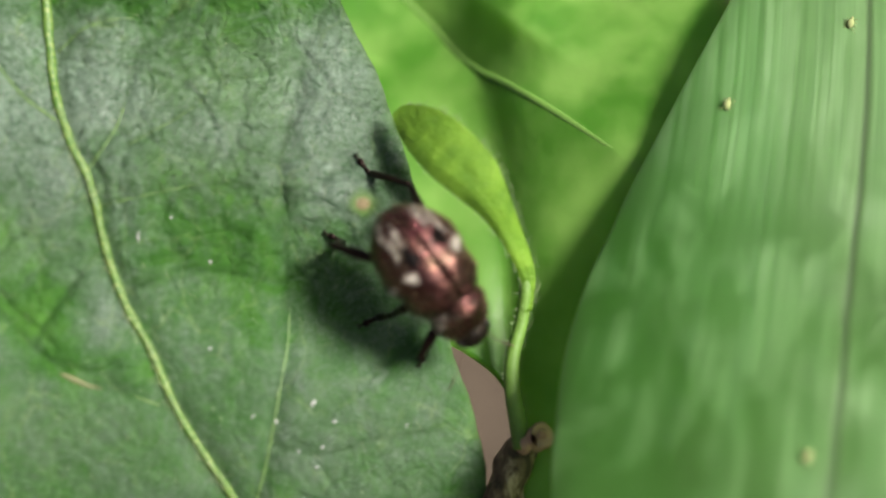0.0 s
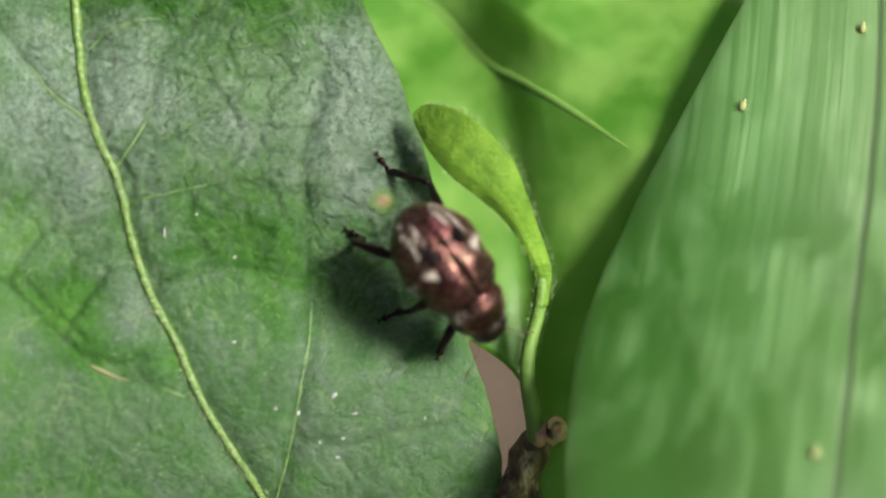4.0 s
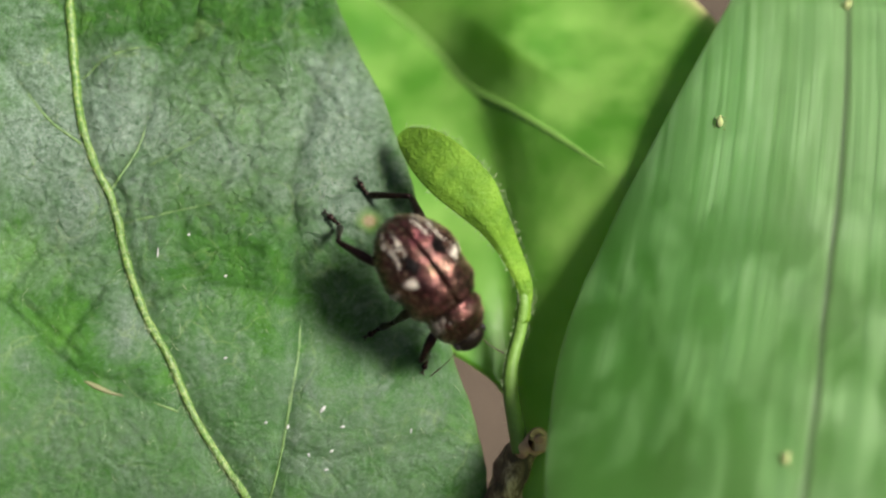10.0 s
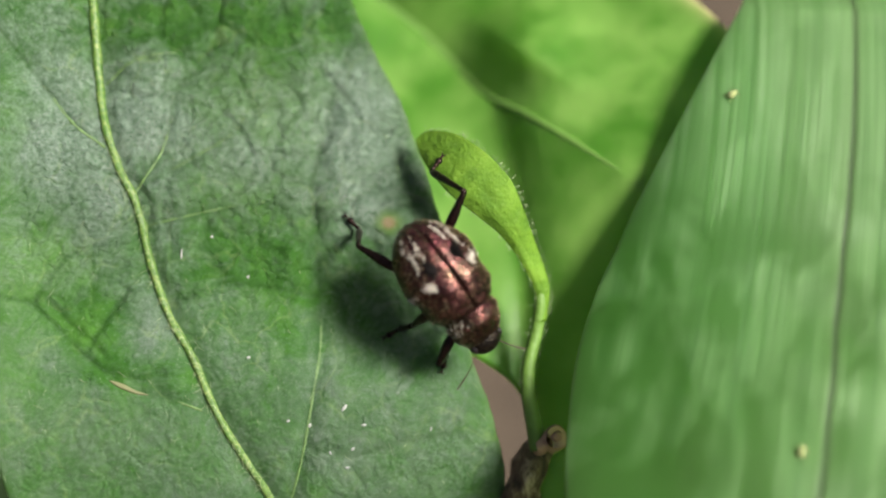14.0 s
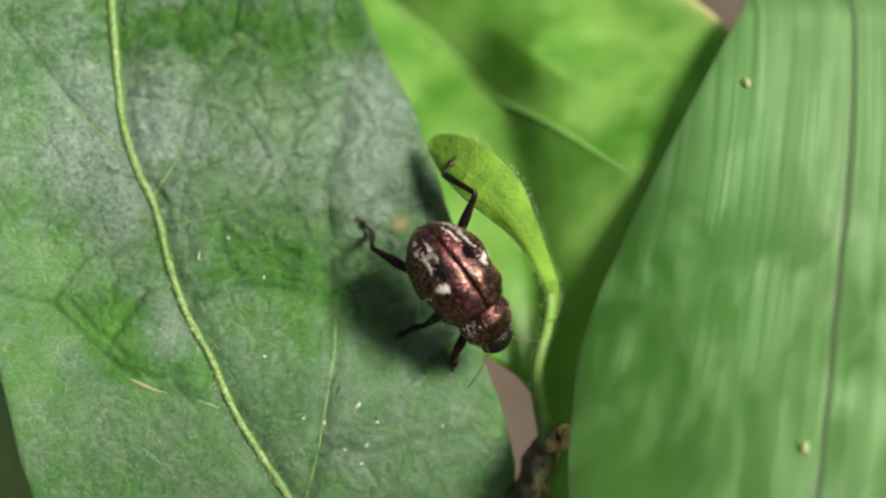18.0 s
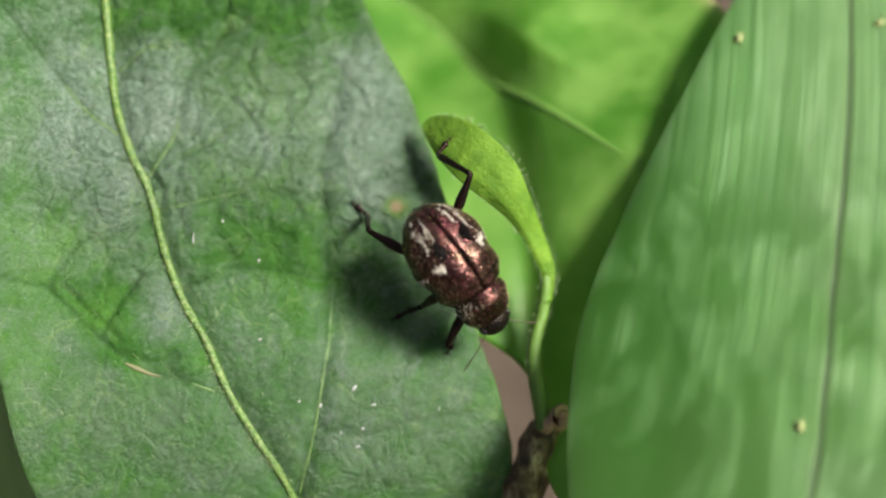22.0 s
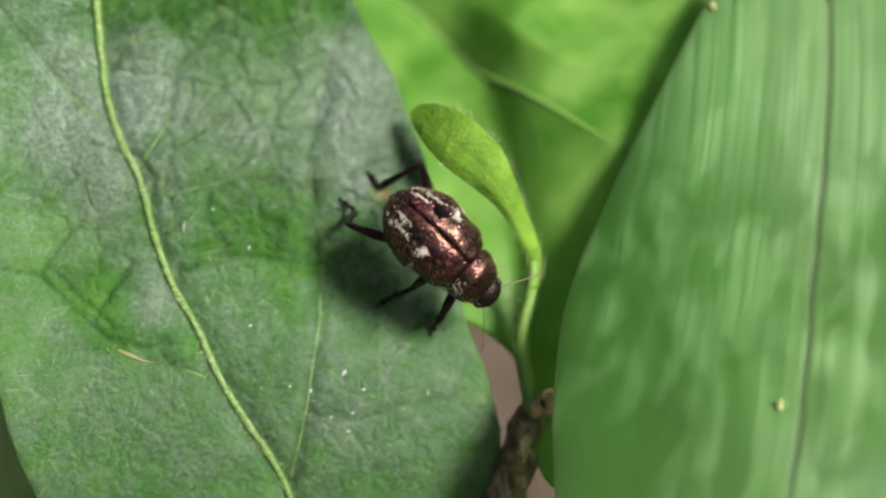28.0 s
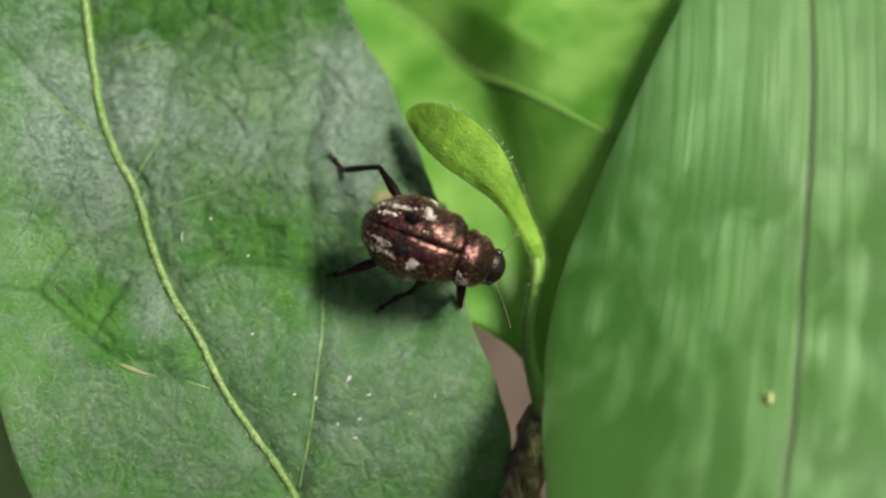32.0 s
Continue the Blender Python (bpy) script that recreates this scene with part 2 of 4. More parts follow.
# ---- mesh tools (millimetres) ----
def link_mesh(name, me, material, parent=None, label=""):
    me.materials.append(material)
    for p in me.polygons:
        p.use_smooth = True
    ob = new(name, me)
    ob.parent = parent
    if label:
        ob["label"] = label
    return ob


def part(name, bm, material, parent=None, label=""):
    """Links a bmesh, drawn in millimetres, as one mesh object under a thing or a part."""
    bmesh.ops.scale(bm, vec=(MM, MM, MM), verts=bm.verts)
    bmesh.ops.recalc_face_normals(bm, faces=bm.faces)
    me = bpy.data.meshes.new(name)
    bm.to_mesh(me)
    bm.free()
    return link_mesh(name, me, material, parent, label)


def new_thing_mesh(name, bm, material):
    """A thing of one mesh."""
    return part(name, bm, material)


def thing(name, m, label, category, group="", kind=""):
    """An Empty at a thing's base."""
    ob = new(name)
    ob.empty_display_size = 0.001
    ob.matrix_world = m
    return tagged(ob, label, category, group, kind)


def spline(points, n):
    """n places along a smooth curve through the points."""
    p = np.array(points, float)
    d = np.r_[0, np.cumsum(np.linalg.norm(np.diff(p, axis=0), axis=1))]
    q = np.vstack([2 * p[0] - p[1], p, 2 * p[-1] - p[-2]])
    out = []
    for s in np.linspace(0, d[-1], n):
        i = min(np.searchsorted(d, s, side="right") - 1, len(p) - 2)
        t = (s - d[i]) / (d[i + 1] - d[i])
        a, b, c, e = q[i : i + 4]
        out.append(0.5 * (2 * b + (c - a) * t + (2 * a - 5 * b + 4 * c - e) * t**2 + (3 * b - a - 3 * c + e) * t**3))
    return np.array(out)


def sheet_mesh(name, grid, thick, flow=None, **masks):
    """A thin closed leaf from a grid of places: its face, its underside and its rim."""
    nu, nv = grid.shape[:2]
    du, dv = np.gradient(grid, axis=0), np.gradient(grid, axis=1)
    nrm = np.cross(du, dv)
    nrm /= np.linalg.norm(nrm, axis=2, keepdims=True) + 1e-9
    if nrm[..., 2].mean() < 0:
        nrm = -nrm
    verts = np.concatenate([grid.reshape(-1, 3), (grid - nrm * thick).reshape(-1, 3)]) * MM
    i = np.arange(nu * nv).reshape(nu, nv)
    top = np.stack([i[:-1, :-1], i[1:, :-1], i[1:, 1:], i[:-1, 1:]], -1).reshape(-1, 4)
    rim = np.concatenate([i[:, 0], i[-1, 1:], i[-2::-1, -1], i[0, -2:0:-1]])
    nxt = np.roll(rim, -1)
    k = nu * nv
    side = np.stack([rim, rim + k, nxt + k, nxt], -1)
    faces = np.concatenate([top, top[:, ::-1] + k, side])
    me = bpy.data.meshes.new(name)
    me.from_pydata(verts.tolist(), [], faces.tolist())
    bm = bmesh.new()
    bm.from_mesh(me)
    bmesh.ops.recalc_face_normals(bm, faces=bm.faces)
    bm.to_mesh(me)
    bm.free()
    for key, mask in masks.items():
        a = me.attributes.new(key, "FLOAT", "POINT")
        a.data.foreach_set("value", np.concatenate([mask.ravel(), mask.ravel()]).astype(np.float32))
    if flow is not None:
        a = me.attributes.new("flow", "FLOAT_VECTOR", "POINT")
        a.data.foreach_set("vector", np.concatenate([flow.reshape(-1, 3)] * 2).ravel().astype(np.float32))
    return me


def tube(bm, line, radii, sides=10, flat=1.0, ridge=0.0):
    """A closed tube along a line, with a radius at each place."""
    line = [Vector(p) for p in line]
    rings = []
    up = Vector((0.13, 0.21, 0.97))
    for k, p in enumerate(line):
        d = (line[min(k + 1, len(line) - 1)] - line[max(k - 1, 0)]).normalized()
        a = d.cross(up)
        if a.length < 0.1:
            a = d.cross(Vector((1, 0, 0)))
        a.normalize()
        b = a.cross(d)
        r = radii[k] if hasattr(radii, "__len__") else radii
        ring = []
        for s in range(sides):
            w = 2 * math.pi * s / sides
            rr = r * (1 + ridge * math.sin(3 * w + k * 0.7))
            ring.append(bm.verts.new(p + a * (rr * math.cos(w)) + b * (rr * math.sin(w) * flat)))
        rings.append(ring)
    for r0, r1 in zip(rings, rings[1:]):
        for s in range(sides):
            bm.faces.new((r0[s], r0[(s + 1) % sides], r1[(s + 1) % sides], r1[s]))
    bm.faces.new(rings[0])
    bm.faces.new(rings[-1][::-1])
    return bm


def ball(bm, centre, size, seg=16, rings=10):
    """An ellipsoid."""
    r = bmesh.ops.create_uvsphere(bm, u_segments=seg, v_segments=rings, radius=1)
    for v in r["verts"]:
        v.co = Vector(centre) + Vector([a * b for a, b in zip(v.co, size)])
    return bm


def groove(x, y, line, width):
    """How near places lie to a line, 1 on it and 0 beyond its width."""
    p = np.array(line, float)
    d = np.full(x.shape, 1e9)
    for a, b in zip(p, p[1:]):
        e = b - a
        s = np.clip(((x - a[0]) * e[0] + (y - a[1]) * e[1]) / (e @ e), 0, 1)
        d = np.minimum(d, np.hypot(x - a[0] - s * e[0], y - a[1] - s * e[1]))
    return np.exp(-((d / width) ** 2))


def ripple(x, y, scale, seed):
    """Smooth uneven relief."""
    r = np.random.RandomState(seed)
    z = np.zeros_like(x)
    for _ in range(14):
        a, k, ph = r.uniform(0, 2 * np.pi), r.uniform(0.5, 1.6) * scale, r.uniform(0, 6.28)
        z += np.sin((x * np.cos(a) + y * np.sin(a)) * k + ph)
    return z / 14**0.5


# ---- ground ----
def build_ground():
    n = 121
    s = np.linspace(-1, 1, n)
    s = np.sign(s) * (np.abs(s) ** 5 * 300 + np.abs(s) * 0.25)
    x, y = np.meshgrid(s, s, indexing="ij")
    z = 0.004 * ripple(x * 40, y * 40, 1.0, 5) * np.exp(-(x**2 + y**2) / 0.5)
    i = np.arange(n * n).reshape(n, n)
    faces = np.stack([i[:-1, :-1], i[1:, :-1], i[1:, 1:], i[:-1, 1:]], -1).reshape(-1, 4)
    me = bpy.data.meshes.new("ground")
    me.from_pydata(np.stack([x, y, z], -1).reshape(-1, 3).tolist(), [], faces.tolist())
    tagged(link_mesh("ground", me, SOIL), "brown bare soil under the plants", "ground", kind="structure")


build_ground()
DOWN = Vector((0, -math.sin(radians(40)), -math.cos(radians(40))))


def to_ground(p, lean=(0, 0, 0), steps=6):
    """A line from a place in the plant's space down to the soil."""
    p = Vector(p)
    drop = (80 + 0.643 * p.y + 0.766 * p.z) + 2
    return [p + DOWN * (drop * k / steps) + Vector(lean) * math.sin(math.pi * k / steps) for k in range(1, steps + 1)]


# ---- the leaf that carries the beetle ----
MIDRIB = [(-10.5, 19), (-10.2, 14), (-9.9, 9), (-9.7, 6.58), (-9.46, 4.34), (-8.94, 2.7), (-8.45, 1.66), (-8.04, 0.16), (-7.5, -1.33),
          (-6.83, -2.52), (-6.22, -3.94), (-5.52, -5.2), (-4.76, -6.58), (-4.0, -9), (-3.3, -13), (-3, -17)]
EDGE_R = [(-10.4, 19), (-6.5, 15), (-4, 11), (-3, 8.5), (-2.3, 6.6), (-1.4, 4.8), (-0.88, 3.45), (-0.5, 2.25), (0, 0.6), (0.42, -1.4),
          (0.76, -2.97), (1.2, -4.2), (1.46, -5.4), (1.55, -6.6), (1.4, -9), (-0.3, -13), (-2.9, -17)]
EDGE_L = [(-10.6, 19), (-15, 14), (-16, 9), (-14.5, 4), (-13.1, 0), (-12.1, -3.5), (-11.4, -6.6), (-9.6, -10.5), (-6.3, -14), (-3.1, -17)]
SIDE_VEINS = [
    [(-4.45, -6.9), (-3.95, -5.1), (-3.55, -2.8), (-3.5, -1.8), (-3.55, 0.0), (-3.75, 2.1), (-3.1, 5.2), (-2.6, 6.3)],
    [(-3.65, 1.0), (-2.9, 1.6), (-2.1, 2.1), (-1.2, 2.9)],
    [(-9.3, 3.2), (-10.2, 3.9), (-11.1, 5.1), (-12.4, 6.8)],
    [(-6.6, -3.9), (-7.4, -3.55), (-8.6, -3.2), (-9.6, -2.4), (-11.0, -1.0), (-12.6, -0.6)],
    [(-8.4, 1.0), (-7.3, 1.25), (-6.25, 1.5), (-4.9, 1.7), (-3.8, 1.3)],
    [(-8.6, 1.8), (-7.8, 3.1), (-7.4, 4.9), (-6.3, 6.3)],
    [(-9.4, 5.0), (-8.6, 5.6), (-7.4, 5.9), (-6.9, 5.6)],
    [(-7.5, 2.6), (-5.9, 3.6), (-5.4, 4.4), (-4.6, 4.4), (-3.2, 5.0)],
    [(-5.4, 4.4), (-5.7, 5.2), (-5.2, 6.8)],
    [(-3.9, -4.9), (-2.6, -5.2), (-1.2, -4.8), (0.2, -4.6)],
    [(-7.6, -1.2), (-6.2, -0.5), (-5.0, -0.6), (-3.6, -0.9)],
    [(-11.0, -1.0), (-10.2, 0.2), (-9.4, 0.6)],
    [(-9.6, -2.4), (-8.9, -1.2), (-8.2, -0.2)],
]


CREASES = [
    [(-5.75, 4.55), (-5.35, 4.15), (-4.95, 4.2)], [(-5.35, 4.15), (-5.45, 3.8)], [(-4.6, 5.15), (-3.8, 5.0), (-3.2, 5.35), (-2.9, 5.9)], [(-10.6, -1.0), (-9.9, -1.7), (-9.1, -2.4)],
    [(-10.3, -1.2), (-9.6, -0.5), (-9.0, 0.1)], [(-9.5, -2.0), (-9.0, -1.2), (-8.6, -0.7)], [(-8.9, -2.9), (-8.2, -3.1), (-7.6, -2.9)], [(-7.6, 6.1), (-6.6, 6.5), (-5.6, 6.3)],
    [(-6.5, 0.9), (-5.8, 0.5), (-5.2, 0.65), (-4.5, 0.2)], [(-5.6, 2.2), (-4.9, 2.5), (-4.3, 2.3)], [(-7.2, -0.2), (-6.6, 0.1), (-6.1, -0.2)], [(-4.4, 1.2), (-4.0, 0.5), (-4.1, -0.3)], [(-2.9, 3.0), (-2.5, 3.9), (-2.7, 4.7)],
]


def leaf_z(x, y):
    """The height of the leaf's face."""
    z = -0.35 - 0.11 * x - 0.14 * y
    z = z + 0.015 * np.clip(-9 - x, 0, None) ** 2
    z = z + 0.03 * np.clip(y - 4.6, 0, None) ** 1.3 * np.clip((-2.2 - x) / 2, 0, 1)
    z = z - 0.075 * np.clip(-3.0 - y, 0, None) ** 1.9
    calm = np.clip((y + 3.5) / 4.5, 0.25, 1.1) * np.clip((x + 11.5) / 3, 0.3, 1)
    z = z + 0.08 * ripple(x, y, 1.2, 11) + calm * (0.055 * ripple(x, y, 2.2, 12) + 0.022 * ripple(x, y, 5.0, 13) + 0.010 * ripple(x, y, 9.5, 16))
    for scale, deep, seed in ((1.3, 0.070, 14), (2.4, 0.050, 15), (4.6, 0.026, 17), (8.0, 0.013, 18)):
        z = z - calm * deep * np.exp(-((ripple(x, y, scale, seed) / 0.16) ** 2))
    for k, line in enumerate(SIDE_VEINS):
        z = z - (0.16 if k == 0 else 0.09 if k < 6 else 0.05 if k < 9 else 0.025) * groove(x, y, line, 0.30 if k < 6 else 0.2) - 0.02 * groove(x, y, line, 0.08)
    for line in CREASES:
        z = z - 0.075 * groove(x, y, line, 0.13) + 0.04 * groove(x, y, line, 0.4)
    flank = 1 / (1 + np.exp(-(x + 2.9) * 2.2))
    z = z + flank * (0.05 * np.exp(-(((y - 1.6) / np.where(y > 1.6, 2.6, 1.8)) ** 2)) - 0.30 * np.exp(-(((y + 2.0) / 1.3) ** 2)))
    edge = np.interp(y, [p[1] for p in EDGE_R[::-1]], [p[0] for p in EDGE_R[::-1]])
    z = z - 0.05 * np.clip(3.0 - (edge - x), 0, 3.2) ** 1.7
    z = z - 0.50 * np.exp(-(((x + 2.0) / 1.6) ** 4) - ((y + 1.0) / 1.8) ** 4)
    return z - 0.20 * groove(x, y, MIDRIB, 0.4)


# Sheen painted into the leaf's colour: x, y, half width, half height, strength.
SHEEN_SPOTS = [(-8.3, 3.8, 1.4, 1.2, 1.0), (-10.5, 3.3, 1.3, 1.3, 0.9), (-9.3, 1.5, 0.8, 0.9, 0.6), (-2.5, 4.0, 1.3, 2.0, 1.1), (-5.4, 2.9, 1.3, 0.8, 0.6), (-8.0, -1.8, 0.6, 0.9, 0.8), (-2.6, -4.9, 3.6, 1.9, 0.3), (-8.0, -5.4, 2.4, 1.6, 0.1),
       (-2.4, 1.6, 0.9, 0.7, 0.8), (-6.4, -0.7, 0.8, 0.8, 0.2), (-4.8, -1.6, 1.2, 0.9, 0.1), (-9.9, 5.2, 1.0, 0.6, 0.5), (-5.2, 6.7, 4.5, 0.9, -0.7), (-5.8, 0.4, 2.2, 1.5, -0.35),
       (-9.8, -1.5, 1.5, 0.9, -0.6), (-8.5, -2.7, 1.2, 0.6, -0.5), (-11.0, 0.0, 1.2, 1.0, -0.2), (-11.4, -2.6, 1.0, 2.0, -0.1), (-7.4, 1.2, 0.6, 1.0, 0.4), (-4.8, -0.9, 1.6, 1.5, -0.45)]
# Paler green of the leaf; the fourth and fifth patches paint in sheen.
PALE = [(-10.9, 0.2, 1.4, 1.0, 0.8), (-11.6, -2.8, 1.0, 2.4, 0.5), (-12.2, 3.0, 1.2, 2.0, 0.4), (-5.0, 4.2, 2.4, 1.3, 1.0), (-5.6, 2.0, 1.6, 0.8, 0.6), (-9.2, -4.6, 1.4, 0.7, 0.3)]


def patches(rows, x, y):
    """Soft-edged patches, added up."""
    return sum(k * np.exp(-(((x - a) / b) ** 2) - ((y - c) / d) ** 2) for a, c, b, d, k in rows)


def on_leaf(points, n, lift):
    """A line laid on the leaf's face."""
    p = spline(points, n)
    z = leaf_z(p[:, 0], p[:, 1]) + lift
    return [(a, b, c) for (a, b), c in zip(p, z)]


def build_leaf():
    leaf = thing("leaf", SLOPE, "large dark green puckered leaf with a pale midrib", "leaf")
    nv, nu = 400, 300
    mid, right, left = spline(MIDRIB, nv), spline(EDGE_R, nv), spline(EDGE_L, nv)
    right[:, 0] += 0.02 * np.sin(right[:, 1] * 3.1) + 0.008 * np.sin(right[:, 1] * 9.7)
    u = np.linspace(-1, 1, nu)[None, :, None]
    flat = np.where(u < 0, mid[:, None] + (left - mid)[:, None] * -u, mid[:, None] + (right - mid)[:, None] * u)
    x, y = flat[..., 0], flat[..., 1]
    rim = 1 - np.abs(u[..., 0])
    grid = np.stack([x, y, leaf_z(x, y) - 0.10 * np.exp(-rim / 0.02)], -1)
    vein = np.zeros_like(x)
    for line in SIDE_VEINS:
        vein = np.maximum(vein, groove(x, y, line, 0.065))
    rim = np.repeat(rim, nv, 0) if rim.shape[0] == 1 else rim
    spot = np.exp(-(((x + 1.62) / 0.34) ** 2) - ((y - 1.12) / 0.30) ** 2)
    link_mesh("blade", sheet_mesh("blade", grid, 0.16, vein=vein, spot=spot, sheen_level=np.clip(0.45 + 0.11 * y, 0, 1), sheen_mask=0.44 + patches(SHEEN_SPOTS, x, y), pale=np.clip(patches(PALE, x, y), 0, 1), rim=np.exp(-rim / 0.010), crinkle=np.clip((y + 3.5) / 5, 0.3, 1.0) * np.clip((x + 13) / 4, 0.4, 1.0)), LEAF, leaf)
    line = on_leaf(MIDRIB, 140, 0.01)
    z0 = line[0][2]
    line = [(-11, 28, z0 - 14), (-10.8, 25, z0 - 6), (-10.6, 21, z0 - 1)] + line
    r = np.interp(np.arange(len(line)), [0, 3, 60, 100, len(line) - 1], [0.30, 0.20, 0.115, 0.105, 0.05])
    r = r * (1 + 0.10 * np.sin(np.arange(len(line)) * 1.7))
    part("midrib", tube(bmesh.new(), line, r, 10), VEIN, leaf, "pale yellow-green raised midrib")
    part("stalk", tube(bmesh.new(), [line[0]] + to_ground(line[0]), 0.5, 8), VEIN, leaf)
    for points, size in ((SIDE_VEINS[0][:5], 0.034), (SIDE_VEINS[5][:3], 0.030), (SIDE_VEINS[4], 0.021), (SIDE_VEINS[3][:2], 0.035), (SIDE_VEINS[6], 0.024), (SIDE_VEINS[2][:3], 0.035), (SIDE_VEINS[7], 0.016)):
        line = [(a, b, c - 0.05 * (k / 35) ** 2) for k, (a, b, c) in enumerate(on_leaf(points, 36, 0.004))]
        rr = 0.9 * size * (1 + 0.2 * np.sin(np.arange(36) * 1.3)) * np.interp(np.arange(36), [0, 26, 35], [1, 0.85, 0.35])
        part("side_vein", tube(bmesh.new(), line, rr, 7), FAINT, leaf)
    part("scar", tube(bmesh.new(), on_leaf([(-8.95, -3.05), (-8.6, -3.22), (-8.25, -3.38), (-7.95, -3.45)], 14, 0.03), [0.01, 0.03, 0.05, 0.06, 0.07, 0.07, 0.06, 0.06, 0.05, 0.04, 0.04, 0.03, 0.02, 0.01], 8, 0.5), SCAR, leaf, "dry tan scar along a vein")
    rng = random.Random(8)
    bm = bmesh.new()
    ridge = spline(MIDRIB[3:14], 111)
    for k in range(620):
        if k < 420:
            i = rng.randrange(20, 110)
            j = ridge[i]
            cx, cy = j[0] + rng.gauss(0, 0.11), j[1]
            length = rng.uniform(0.08, 0.2)
        else:
            cx, cy = rng.uniform(-13, 1), rng.uniform(-7, 7)
            length = rng.uniform(0.08, 0.30)
        if cx > np.interp(cy, [q[1] for q in EDGE_R[::-1]], [q[0] for q in EDGE_R[::-1]]) - 0.15:
            continue
        a = rng.gauss(-1.1, 0.7)
        ends = [(cx, cy), (cx + length * math.cos(a), cy + length * math.sin(a))]
        z = [float(leaf_z(np.array([e[0]]), np.array([e[1]]))[0]) for e in ends]
        lift = 0.12 if k < 420 else 0.01
        tube(bm, [(*ends[0], z[0] + lift), (*ends[1], z[1] + lift + 0.04)], [0.007, 0.003], 3)
    tagged(part("hairs", bm, HAIR, leaf, "short pale hairs"), kind="stuff")


def build_debris():
    """Pale flakes lying on the leaf."""
    places = [(-2.82, -3.88, 0.16, 0.07, 0.9), (-5.35, -2.5, 0.08, 0.05, 0.3), (-7.17, 0.22, 0.30, 0.03, 1.5), (-3.75, -4.35, 0.09, 0.06, 1.2), (-4.3, -4.2, 0.07, 0.05, 0.5), (-2.3, -4.35, 0.10, 0.05, 0.1),
              (-2.6, -5.0, 0.09, 0.05, 0.6), (-3.2, -5.1, 0.07, 0.04, 1.9), (-2.75, -5.5, 0.10, 0.04, 0.2), (-5.4, -0.35, 0.07, 0.05, 0.7), (-6.4, 0.75, 0.06, 0.05, 0.3), (-0.5, -4.5, 0.10, 0.03, 1.4)]
    for x, y, a, b, turn in places:
        z = float(leaf_z(np.array([x]), np.array([y]))[0])
        flake_ = new_thing_mesh("debris_flake", ball(bmesh.new(), (0, 0, 0), (a * 0.75, b * 0.7, 0.02), 7, 5), SPECK)
        flake_.matrix_world = at(x, y, z + 0.015, 6, -6, math.degrees(turn))
        tagged(flake_, "tiny white flake of debris on the leaf", "debris", "debris flakes on the leaf")


build_debris()
build_leaf()


